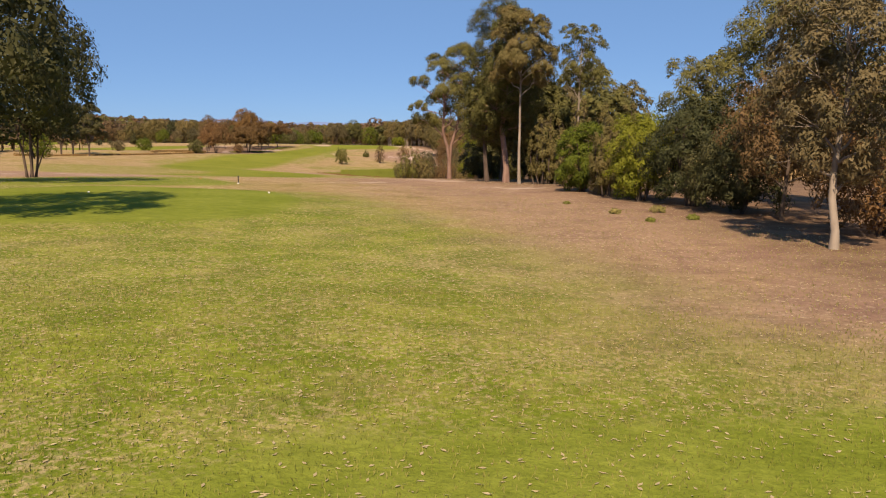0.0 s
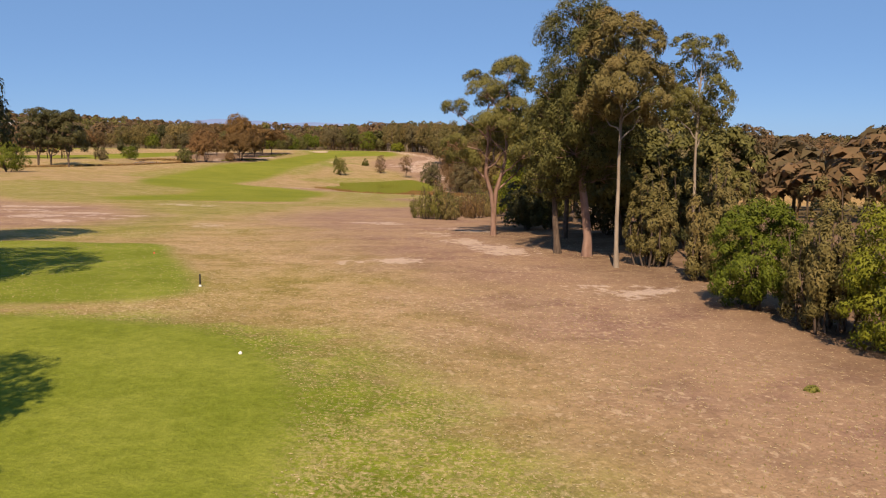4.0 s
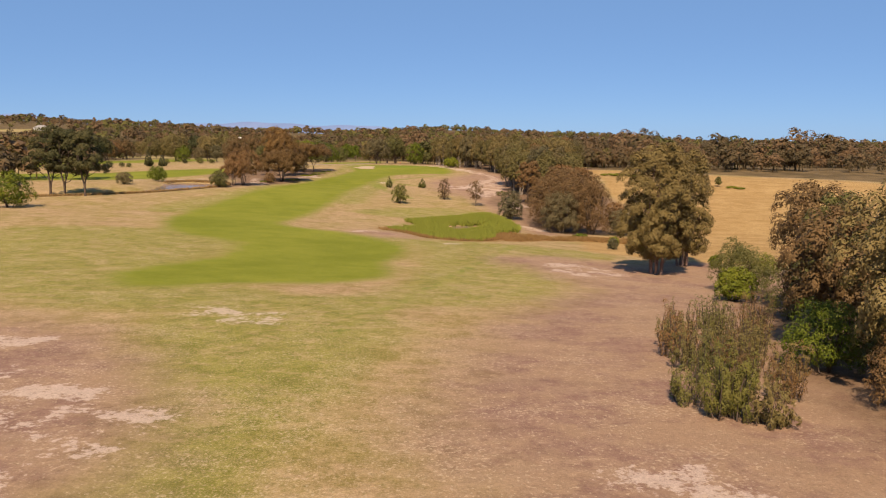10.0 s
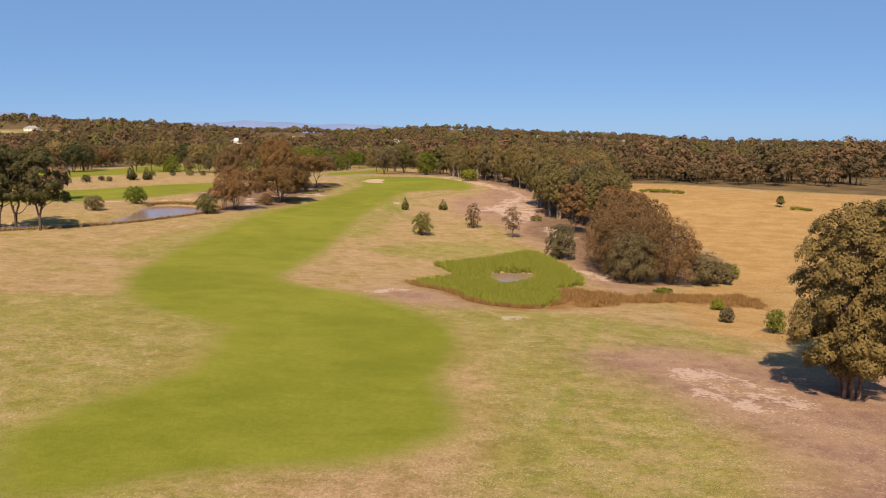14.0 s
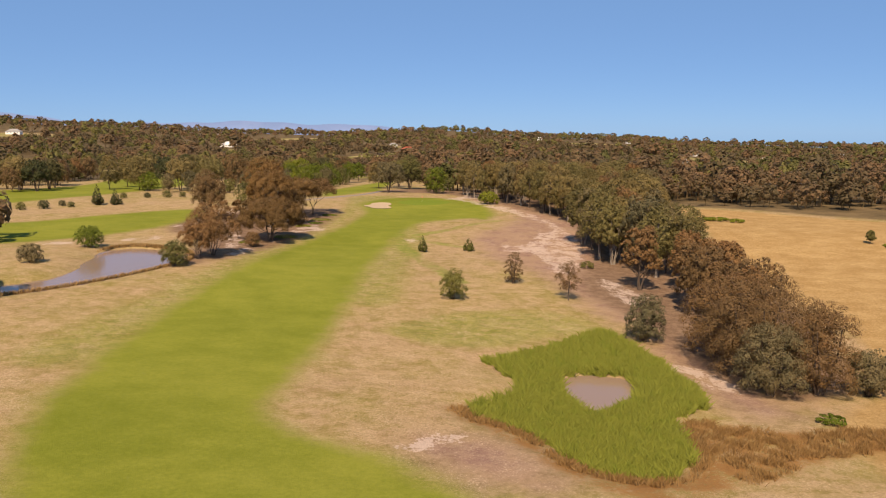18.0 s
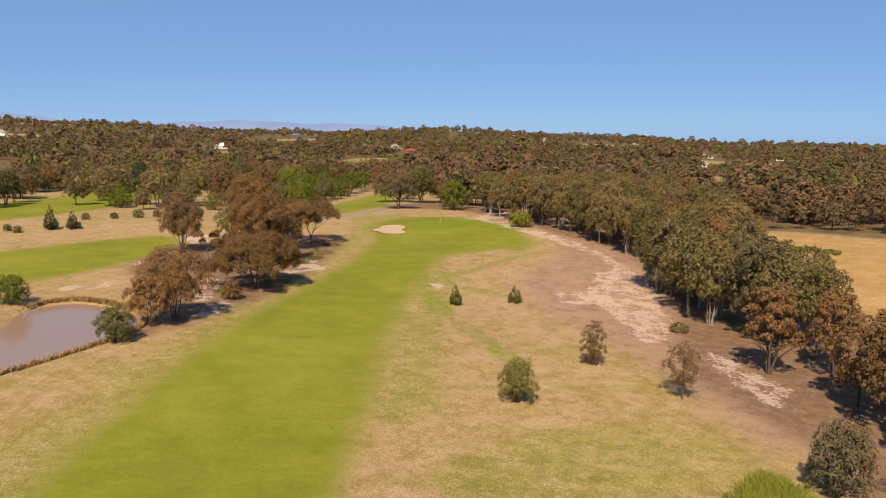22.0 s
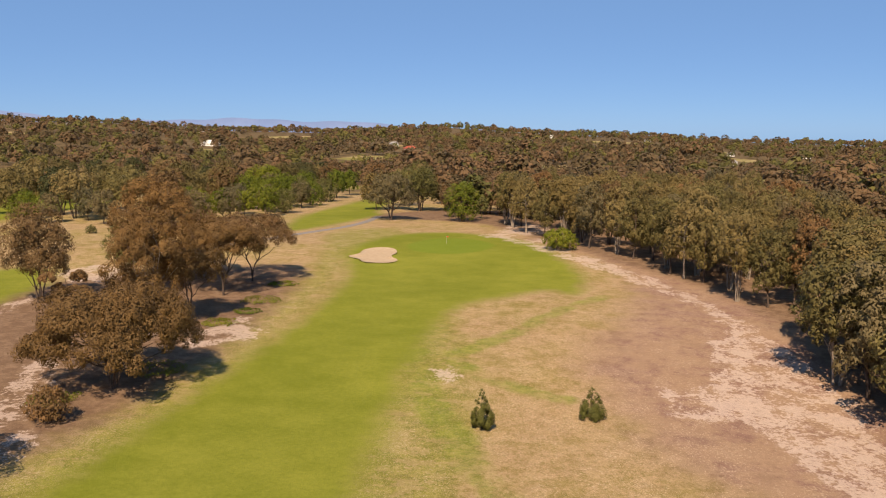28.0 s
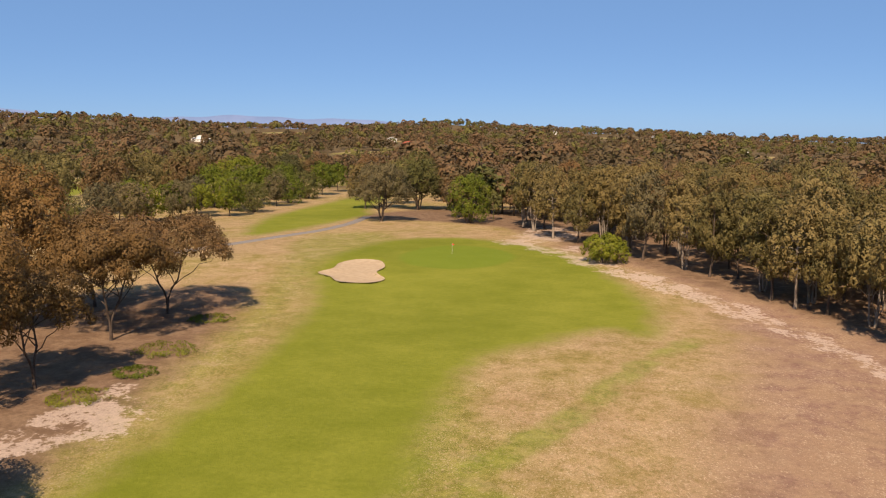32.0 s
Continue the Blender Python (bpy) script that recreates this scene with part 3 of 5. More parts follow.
def land():
    gx, gy = ramped(-3600, -116, 26, 3600, 1.5), ramped(-400, -4, 575, 4300, 1.5, 1.05)
    X, Y = np.meshgrid(gx, gy)
    X, Y = X.ravel(), Y.ravel()
    Z = height(X, Y)
    nx, ny = len(gx), len(gy)
    i, j = np.meshgrid(np.arange(nx - 1), np.arange(ny - 1))
    q = (j * nx + i).ravel()
    faces = np.stack([q, q + 1, q + 1 + nx, q + nx], 1)

    def zone(*loops):
        out = np.full(X.shape, -60.0)
        for loop in loops:
            a, b = loop.min(0) - 40, loop.max(0) + 40
            w = (X > a[0]) & (X < b[0]) & (Y > a[1]) & (Y < b[1])
            out[w] = np.maximum(out[w], inside(loop, X[w], Y[w]))
        return out

    field = np.full(X.shape, -60.0)
    for cx, cy, rx, ry in FIELDS:
        field = np.maximum(field, (1 - np.hypot((X - cx) / rx, (Y - cy) / ry)) * min(rx, ry))
    track = np.full(X.shape, -60.0)
    for a, b, wide in [(np.array(a, float), np.array(b, float), w) for line, w in PATHS for a, b in zip(line, line[1:])]:
        t = np.clip(((X - a[0]) * (b - a)[0] + (Y - a[1]) * (b - a)[1]) / ((b - a) ** 2).sum(), 0, 1)
        track = np.maximum(track, wide - np.hypot(X - a[0] - t * (b - a)[0], Y - a[1] - t * (b - a)[1]))
    masks = {
        "mown": zone(FAIRWAY, FAIRWAY_TWO, FAIRWAY_THREE, FAIRWAY_FAR), "track": track, "field": field, "tee": zone(TEE_FRONT, TEE_MIDDLE, TEE_BACK),
        "putt": zone(PUTTING), "bare": zone(BARE_RIGHT, BARE_LEFT, BARE_FAR, BARE_MOUND, BARE_CREEK), "wood": zone(WOOD_RIGHT, WOOD_LINE, WOOD_LEFT),
        "damp": zone(*DAMP), "wheat": zone(WHEAT), "rust": zone(RUSHES), "sand": zone(*SAND_ZONES), "lush": zone(LUSH_TEES)}
    far = np.hypot(X + 40, Y - 200)
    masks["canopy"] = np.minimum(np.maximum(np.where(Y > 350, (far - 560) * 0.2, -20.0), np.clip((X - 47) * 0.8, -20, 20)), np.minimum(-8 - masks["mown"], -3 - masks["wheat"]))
    c = faces[:, 0]
    pads = [("putting_green", zone(PUTTING)[c] > 0, "smooth bright green putting surface"), ("fairway_1", zone(FAIRWAY)[c] > 0, "long mown green fairway running towards the green"),
            ("fairway_2", zone(FAIRWAY_TWO)[c] > 0, "mown fairway beyond the muddy pond"), ("fairway_3", zone(FAIRWAY_THREE)[c] > 0, "mown strip behind the green beside young trees"),
            ("fairway_4", zone(FAIRWAY_FAR)[c] > 0, "distant mown fairway ringed by gum trees"),
            ("tee_1", zone(TEE_BACK)[c] > 0, "closely mown back tee"), ("tee_2", zone(TEE_MIDDLE)[c] > 0, "closely mown middle tee pad"), ("tee_3", zone(TEE_FRONT)[c] > 0, "closely mown front tee pad in dappled shade")]
    left = np.ones(len(faces), bool)
    for name, pick, label in pads + [("ground", None, "dry rough grass with bare sandy earth patches")]:
        pick = left if pick is None else pick & left
        left = left & ~pick
        used, index = np.unique(faces[pick], return_inverse=True)
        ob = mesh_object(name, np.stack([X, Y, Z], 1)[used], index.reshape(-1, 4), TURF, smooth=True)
        for key, value in masks.items():
            ob.data.attributes.new(key, "FLOAT", "POINT").data.foreach_set("value", value[used].astype(np.float32))
        tagged(ob, label, "ground" if name == "ground" else "lawn", kind="structure")


def sheet(name, loop, z, material, label, category, kind="structure", step=1.0):
    """A level or dished sheet within a closed curve."""
    bm = bmesh.new()
    bm.faces.new([bm.verts.new((x, y, z)) for x, y in loop])
    bmesh.ops.triangulate(bm, faces=bm.faces[:])
    me = bpy.data.meshes.new(name)
    bm.normal_update()
    bm.to_mesh(me)
    bm.free()
    me.materials.append(material)
    if me.polygons[0].normal.z < 0:
        me.flip_normals()
    return tagged(new(name, me), label, category, kind=kind)


# ---- trees ----
def tube(path, radii, sides=6):
    """A tapered round limb along a path."""
    path, n = np.asarray(path, float), len(path)
    d = np.gradient(path, axis=0)
    d /= np.linalg.norm(d, axis=1)[:, None] + 1e-9
    up = np.where(np.abs(d[:, 2:3]) > 0.9, np.array([[1.0, 0, 0]]), np.array([[0, 0, 1.0]]))
    u = np.cross(d, up)
    u /= np.linalg.norm(u, axis=1)[:, None] + 1e-9
    v = np.cross(d, u)
    a = np.arange(sides) / sides * 2 * np.pi
    ring = u[:, None] * np.cos(a)[None, :, None] + v[:, None] * np.sin(a)[None, :, None]
    verts = (path[:, None] + ring * np.asarray(radii)[:, None, None]).reshape(-1, 3)
    i, j = np.meshgrid(np.arange(n - 1), np.arange(sides), indexing="ij")
    a0, b0 = i * sides + j, i * sides + (j + 1) % sides
    return verts, np.stack([a0, b0, b0 + sides, a0 + sides], -1).reshape(-1, 4)


def joined(parts):
    verts, faces, n = [], [], 0
    for v, f in parts:
        verts.append(v)
        faces.append(f + n)
        n += len(v)
    return np.concatenate(verts), np.concatenate(faces)


def sprays(rng, centres, radii, count, size, droop=0.4, shell=0.5, wide=0.33, hub=None, ruffle=0.5):
    """Leaf sprays, as pointed three-cornered blades, thick on the open side of each clump."""
    centres, radii = np.asarray(centres, float), np.asarray(radii, float)
    out = centres - (centres.mean(0) if hub is None else np.asarray(hub, float))
    out /= np.linalg.norm(out, axis=1)[:, None] + 1e-6
    w = radii.prod(1) ** (2 / 3)
    k = rng.choice(len(centres), count * 2, p=w / w.sum())
    d = rng.normal(size=(count * 2, 3))
    d /= np.linalg.norm(d, axis=1)[:, None]
    keep = np.nonzero((d * out[k]).sum(1) + 0.5 * d[:, 2] > -0.35)[0][:count]
    k, d, count = k[keep], d[keep], len(keep)
    r = shell + (1 - shell) * rng.random(count) ** 0.6
    r *= 1 + 0.11 * rng.normal(size=count)
    p = centres[k] + d * radii[k] * r[:, None]
    nrm = d * 1.8 + out[k] * 0.7 + rng.normal(size=(count, 3)) * ruffle + np.array([0, 0, 0.4])
    nrm /= np.linalg.norm(nrm, axis=1)[:, None]
    t = rng.normal(size=(count, 3)) + np.array([0, 0, -droop * 2.2])
    t -= nrm * (t * nrm).sum(1)[:, None]
    t /= np.linalg.norm(t, axis=1)[:, None] + 1e-9
    b = np.cross(nrm, t)
    s = size * (0.6 + 0.8 * rng.random(count))[:, None]
    q = np.stack([p - t * s * 0.55 + b * s * wide, p - t * s * 0.4 - b * s * wide * 1.2, p + t * s * 0.8], 1)
    return q.reshape(-1, 3), np.arange(count * 3).reshape(-1, 3)


def bent(rng, a, b, n=5, sway=0.12, lift=0.0):
    a, b = np.asarray(a, float), np.asarray(b, float)
    t = np.linspace(0, 1, n)[:, None]
    off = np.cumsum(rng.normal(size=(n, 3)), 0) * sway * np.linalg.norm(b - a) / n
    off -= off[0] + (off[-1] - off[0]) * t
    p = a + (b - a) * t + off
    p[:, 2] += lift * np.sin(np.pi * t[:, 0]) * np.linalg.norm(b - a)
    return p


def puffs(rng, centre, R, n, flat, centres, radii):
    """Leaf clumps heaped round the end of a limb."""
    for j in range(n):
        u = -0.35 + 1.3 * (j + rng.random()) / n
        a = j * 2.4 + rng.random()
        s = math.sqrt(max(0.0, 1 - min(1.0, u) ** 2))
        centres.append((centre[0] + math.cos(a) * s * R * 0.85, centre[1] + math.sin(a) * s * R * 0.85, centre[2] + u * R * flat * 0.8))
        q = R * (0.52 if n < 7 else 0.44) * (0.6 + 0.6 * rng.random())
        radii.append((q * 1.12, q * 1.12, q * (0.55 + 0.5 * flat)))


def grow(seed, H, W, style, leaves, leaf):
    """Wood and leaves of one tree: style says how trunk, limbs and clumps are set."""
    rng = np.random.default_rng(seed)
    wood, limbs, centres, radii = [], [], [], []
    if style == "bush":
        n = 20
        for i in range(n):
            u = 0.98 - 1.75 * (i + 0.3) / n
            a = i * 2.4 + rng.random() * 0.7
            s = math.sqrt(1 - min(1, u * u)) * (0.82 + 0.25 * rng.random())
            R = max(min(W, H), 0.45 * W) * (0.15 + 0.09 * rng.random())
            c = (math.cos(a) * s * (W * 0.5 - R * 0.8), math.sin(a) * s * (W * 0.5 - R * 0.8), max(min(R, H) * 0.5, H * 0.42 + u * (H * 0.56 - R * 0.7) * (0.9 + 0.15 * rng.random())))
            puffs(rng, c, R * 1.2, 8, 0.85 if H > 0.4 * W else 0.3, centres, radii)
        for i in range(5):
            a = rng.random() * 6.283
            top = (math.cos(a) * W * 0.26, math.sin(a) * W * 0.26, H * 0.72)
            wood.append(tube(bent(rng, (0.05 * math.cos(a) * W, 0.05 * math.sin(a) * W, -0.25), top, 5, 0.15), np.linspace(0.018 * H, 0.006 * H, 5), 5))
    elif style == "wisp":
        n = max(9, int(W * 5))
        for i in range(n):
            a, d = i * 2.4 + rng.random(), W * 0.5 * math.sqrt((i + 0.4) / n)
            top = np.array((math.cos(a) * d, math.sin(a) * d, H * (0.5 + 0.5 * rng.random()) * (1.05 - 0.5 * (d / W) ** 2)))
            stem = bent(rng, (math.cos(a) * d * 0.7, math.sin(a) * d * 0.7, -0.2), top, 6, 0.18)
            wood.append(tube(stem, np.linspace(0.012 * H, 0.003 * H, 6), 4))
            for h in np.linspace(0.22 + 0.15 * rng.random(), 1.0, 6):
                k = h * 5
                p = stem[min(int(k), 4)] + (stem[min(int(k), 4) + 1] - stem[min(int(k), 4)]) * (k - min(int(k), 4))
                q = (0.16 + 0.12 * rng.random()) * (1.25 - 0.6 * h) * min(1.6, H * 0.35)
                centres.append(tuple(p + rng.normal(size=3) * 0.12))
                radii.append((q, q, q * 1.5))
    elif style == "cone":
        n = 34
        for i in range(n):
            h = (i + 0.5) / n
            a = i * 2.4 + rng.random() * 0.8
            rr = W * 0.5 * (1.02 - h) ** 0.75 * min(1, h * 5 + 0.35) * (0.55 + 0.42 * rng.random())
            centres.append((math.cos(a) * rr, math.sin(a) * rr, H * (0.08 + 0.88 * h)))
            s = (0.09 + 0.09 * rng.random()) * W * (1.2 - h)
            radii.append((s, s, s * 1.35))
        wood.append(tube(bent(rng, (0, 0, -0.25), (0, 0, H * 0.85), 5, 0.05), np.linspace(0.018 * H, 0.004 * H, 5), 5))
    else:
        fork, low, r0, n = {"umbrella": (0.30, 0.60, 0.015, 15), "tiered": (0.26, 0.38, 0.016, 17), "tall": (0.42, 0.30, 0.019, 26), "pole": (0.52, 0.56, 0.0095, 15), "broad": (0.18, 0.36, 0.022, 40),
                            "gum": (0.22, 0.27, 0.017, 17), "multi": (0.06, 0.36, 0.014, 18), "column": (0.06, 0.14, 0.013, 40), "sparse": (0.35, 0.50, 0.016, 6)}[style]
        stems = {"multi": 4, "broad": 3, "column": 6, "umbrella": 2, "tiered": 2}.get(style, 1)
        tops = []
        for s in range(stems):
            a = 6.283 * (s + rng.random() * 0.6) / stems
            out = W * (0.16 if stems > 1 else 0.02)
            top = np.array((math.cos(a) * out, math.sin(a) * out, H * (0.72 if stems > 1 else 0.84)))
            splay = {"column": 0.9, "multi": 0.35}.get(style, 0.18) * (stems > 2)
            foot = np.array((math.cos(a) * splay, math.sin(a) * splay, -0.35))
            p = bent(rng, foot, top, 9, 0.10 if style != "pole" else 0.03)
            if style in ("umbrella", "tiered"):
                p[:4, :2] = p[:4, :2] * np.array([0, 0.05, 0.15, 0.6])[:, None]
            r = r0 * H * np.linspace(1, 0.25, 9) * (0.75 if stems > 2 else 1)
            r[0] *= 1.35
            wood.append(tube(p, r, 8))
            tops.append(p)
        flat = {"umbrella": 0.62, "tiered": 0.7, "broad": 0.8, "gum": 1.15, "tall": 1.15, "multi": 1.0}.get(style, 0.9)
        for i in range(n):
            h = low + (0.93 - low) * ((i + rng.random()) / n)
            u = (h - low) / (1 - low)
            a = i * 2.4 + rng.random() * 0.9
            prof = {"umbrella": math.sqrt(max(0.05, 1 - u * u * 0.85)), "tiered": math.sqrt(max(0.05, 1 - u * u * 0.8)), "broad": math.sqrt(max(0.05, 1 - u * u * 0.92)), "column": math.sqrt(max(0.06, 1 - (1.75 * u - 0.75) ** 2))}.get(style, math.sin(math.pi * (0.22 + 0.68 * u)))
            R = W * (0.13 + 0.08 * rng.random()) * {"sparse": 0.8, "broad": 0.68, "tiered": 0.9}.get(style, 1.0)
            rr = (W * 0.5 * prof - R * 0.6) * (0.45 + 0.55 * rng.random() ** 0.5)
            cpos = np.array((math.cos(a) * rr, math.sin(a) * rr, H * h))
            first = len(centres)
            puffs(rng, cpos, R, 9, flat, centres, radii)
            stem = tops[i % stems]
            hs = fork * 0.92 + u * (0.80 - fork * 0.92) + 0.05 * (rng.random() - 0.5)
            k = np.interp(min(hs, h - 0.02) * H, stem[:, 2], np.arange(len(stem)))
            k0 = int(min(k, len(stem) - 1))
            start = stem[k0] + (stem[min(k0 + 1, len(stem) - 1)] - stem[k0]) * (k - k0)
            rad = r0 * H * (0.42 - 0.24 * u)
            limb = bent(rng, start, cpos, 6, 0.24, 0.05)
            bough = [tube(limb, np.linspace(rad, rad * 0.28, 6), 5 if leaf < 0.33 else 3)]
            if leaf < 0.25:
                for c in centres[first:]:
                    bough.append(tube(bent(rng, limb[4], c, 3, 0.2), np.array([rad * 0.28, rad * 0.2, rad * 0.08]), 3))
            limbs.append(joined(bough))
    z0 = min(c[2] for c in centres)
    hub = (0, 0, z0 + 0.35 * (H - z0))
    return wood, limbs, sprays(rng, centres, radii, leaves * 2, leaf * 0.74, 0.6 if style != "cone" else 0.0, 0.5 if leaf < 0.25 else 0.62, 0.24 if leaf < 0.25 else 0.36, hub, 0.6 if leaf < 0.25 else 0.42)


def tree(name, seed, H, W, style, leaves, leaf, foliage, bark, label, category="tree", group=""):
    """A tree at the origin: an empty with trunk and crown."""
    root = new(name)
    root.empty_display_size = 0.3
    wood, limbs, (lv, lf) = grow(seed, H, W, style, leaves, leaf)
    if leaf < 0.25:
        for wv, wf in limbs:
            mesh_object("limb", wv, wf, bark, root, smooth=True)
    else:
        wood += limbs
    for wv, wf in ([joined(wood)] if category == "tree" else wood):
        mesh_object("trunk" if category == "tree" else "stem", wv, wf, bark, root, smooth=True)
    mesh_object("crown" if category == "tree" else "foliage", lv, lf, foliage, root)
    return tagged(root, label, category, group)


def stand(x, y, turn=0.0, size=1.0, tall=1.0, sink=0.05):
    return pose(x, y, z_at(x, y) - sink, 0, 0, turn) @ Matrix.Diagonal((size, size, size * tall, 1))


# ---- ground, ponds and bunker ----
land()
tagged(sheet("water_1", POND, POND_Z, MUDWATER, "still muddy brown pond water", "water"))
tagged(sheet("water_2", POOL, POOL_Z, MUDWATER, "small muddy pool among green reeds", "water"))


def bunker():
    """Pale sand, dished within its lip."""
    verts, faces = [], []
    centre, n = BUNKER.mean(0), len(BUNKER)
    for k, (s, drop) in enumerate(((1.0, -0.05), (0.93, 0.10), (0.8, 0.25), (0.55, 0.36), (0.25, 0.40))):
        for p in BUNKER:
            q = centre + (p - centre) * s
            verts.append((q[0], q[1], float(base_height(q[0], q[1])) - drop))
    for k in range(4):
        for i in range(n):
            a, b = k * n + i, k * n + (i + 1) % n
            faces.append((a, b, b + n, a + n))
    verts.append((centre[0], centre[1], float(base_height(*centre)) - 0.42))
    for i in range(0, n, 1):
        faces.append((4 * n + i, 4 * n + (i + 1) % n, len(verts) - 1, len(verts) - 1))
    me = bpy.data.meshes.new("bunker")
    me.from_pydata(verts, [], [f[:3] if f[2] == f[3] else f for f in faces])
    me.materials.append(SAND)
    tagged(new("bunker", me), "pale raked sand bunker beside the putting green", "bunker", kind="structure")


bunker()

# ---- named trees along the flight ----


def one(kind, x, y, H, W, style, leaves, leaf, foliage, bark, label, category="tree", seed=None, turn=0.0):
    t = tree(kind, seed if seed is not None else int(abs(x * 31 + y * 17)) + 3, H, W, style, leaves, leaf, foliage, bark, label, category)
    t.matrix_basis = stand(x, y, turn)
    return t


one("gum_tree", -1.3, 99.4, 14.8, 8.6, "tiered", 21000, 0.19, OLIVE, REDBARK, "umbrella-crowned gum tree with a reddish forked trunk")
one("gum_tree", 3.7, 84.5, 16.2, 8.6, "tall", 30000, 0.19, OLIVE, REDBARK, "tall dense gum tree with a flaking pale base")
one("gum_tree", 4.4, 78.9, 15.0, 5.8, "pole", 17000, 0.18, YELLOW, PALEBARK, "straight pale-trunked gum tree with a yellowish crown")
one("gum_tree", 2.1, 86.1, 12.5, 6.0, "tall", 9000, 0.22, OLIVE, DARKBARK, "dark slender gum tree in the grove")
one("gum_tree", 9.8, 82.5, 14.5, 4.4, "pole", 5500, 0.19, OLIVE, PALEBARK, "thin lone gum tree with an open crown")
one("gum_tree", 7.6, 92.0, 9.5, 6.0, "tall", 8000, 0.32, OLIVE, DARKBARK, "tall gum tree deep in the grove")
one("gum_tree", 4.2, 97.0, 12.0, 6.5, "tall", 6500, 0.32, OLIVE, DARKBARK, "leaning dark gum tree in the grove")
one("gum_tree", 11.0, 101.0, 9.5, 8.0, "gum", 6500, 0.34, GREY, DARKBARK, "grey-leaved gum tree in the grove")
one("gum_tree", 13.5, 91.0, 8.5, 7.0, "gum", 5000, 0.34, OLIVE, DARKBARK, "low gum tree behind the grove")
one("shrub", 6.6, 79.9, 6.2, 2.8, "wisp", 6500, 0.20, YELLOW, DARKBARK, "yellow-green leafy shrub under the pale gum", "shrub")
one("shrub", 8.6, 74.4, 6.6, 3.8, "wisp", 9000, 0.20, YELLOW, DARKBARK, "tall olive-brown leafy shrub beside the thin gum", "shrub")
# this shrub's shade is painted by its dark leaf colour
one("shrub", 11.6, 89.0, 6.0, 4.0, "bush", 5000, 0.22, DARK, DARKBARK, "dark shrub behind the thin gum, shade put into its leaf colour", "shrub")
one("wattle_bush", 7.6, 66.6, 4.9, 3.6, "bush", 12000, 0.15, GREEN, DARKBARK, "bright green rounded wattle bush", "shrub")
one("shrub", 9.0, 63.0, 5.6, 3.6, "wisp", 11000, 0.16, YELLOW, DARKBARK, "olive tangled shrub on the grove's edge", "shrub")
one("shrub", 9.8, 59.0, 5.5, 3.8, "bush", 9000, 0.16, GREEN, DARKBARK, "dull green tangled shrub beside the grove", "shrub")
one("wattle_tree", 11.6, 55.0, 6.2, 5.0, "bush", 11000, 0.17, DARK, DARKBARK, "dense wattle tree with a bright top")
# deep shade given to this shrub through dark leaves
one("shrub", 12.6, 51.0, 4.4, 4.6, "bush", 8000, 0.17, DARK, DARKBARK, "dark low shrub, deep shade put into its leaf colour", "shrub")
one("dying_wattle", 13.6, 47.6, 6.6, 6.0, "gum", 6500, 0.17, BROWN, DARKBARK, "russet-brown drying wattle tree")
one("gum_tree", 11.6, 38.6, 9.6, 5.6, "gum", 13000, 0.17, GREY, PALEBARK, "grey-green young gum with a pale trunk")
one("gum_tree", 15.5, 65.5, 9.5, 7.0, "gum", 10000, 0.22, OLIVE, DARKBARK, "gum tree rising behind the shrubs")
one("gum_tree", 17.5, 57.5, 12.0, 8.0, "gum", 16000, 0.20, OLIVE, PALEBARK, "yellow-green gum tree behind the shrubs")
one("gum_tree", 19.5, 48.0, 15.0, 9.0, "tall", 22000, 0.20, OLIVE, PALEBARK, "large spreading gum tree behind the shrubs")
one("gum_tree", 21.0, 39.0, 13.0, 8.0, "gum", 15000, 0.20, OLIVE, DARKBARK, "large gum tree behind the grey young gum")
one("shrub", 15.5, 42.5, 4.2, 5.0, "bush", 4000, 0.22, BROWN, DARKBARK, "brown shrub beneath the gums", "shrub")
one("gum_tree", -33.8, 66.5, 15.0, 15.0, "multi", 15000, 0.27, DARK, DARKBARK, "dark spreading gum tree beside the front tee")
one("gum_tree", -21.6, 41.0, 13.5, 10.5, "gum", 8000, 0.28, DARK, DARKBARK, "dark gum tree beside the middle tee")
one("gum_tree", -41.5, 89.0, 13.0, 11.0, "multi", 8000, 0.32, DARK, DARKBARK, "low dark gum tree near the front tee")
one("shrub", -6.6, 128.5, 5.0, 3.4, "wisp", 4200, 0.16, SHOOT, DARKBARK, "wispy sapling thicket on bare ground", "shrub")
one("shrub", -4.6, 127.0, 3.0, 2.6, "wisp", 2200, 0.16, YELLOW, DARKBARK, "brownish twiggy shrub on bare earth", "shrub")
# dark-leaved shrubs added to stand in for the shade between the trunks
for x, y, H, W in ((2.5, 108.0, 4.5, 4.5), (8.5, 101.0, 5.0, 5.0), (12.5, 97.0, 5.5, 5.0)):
    one("shrub", x, y, H, W, "bush", 3600, 0.25, DARK, DARKBARK, "leafy undergrowth beneath the grove, shade put into its dark leaves", "shrub")
one("wattle_tree", 3.2, 119.0, 8.2, 6.0, "bush", 9000, 0.22, GREEN, DARKBARK, "dense green wattle tree overhanging bare earth")
one("gum_tree", 5.0, 109.5, 12.5, 8.0, "gum", 7000, 0.30, OLIVE, DARKBARK, "low-limbed gum tree beside the grove")
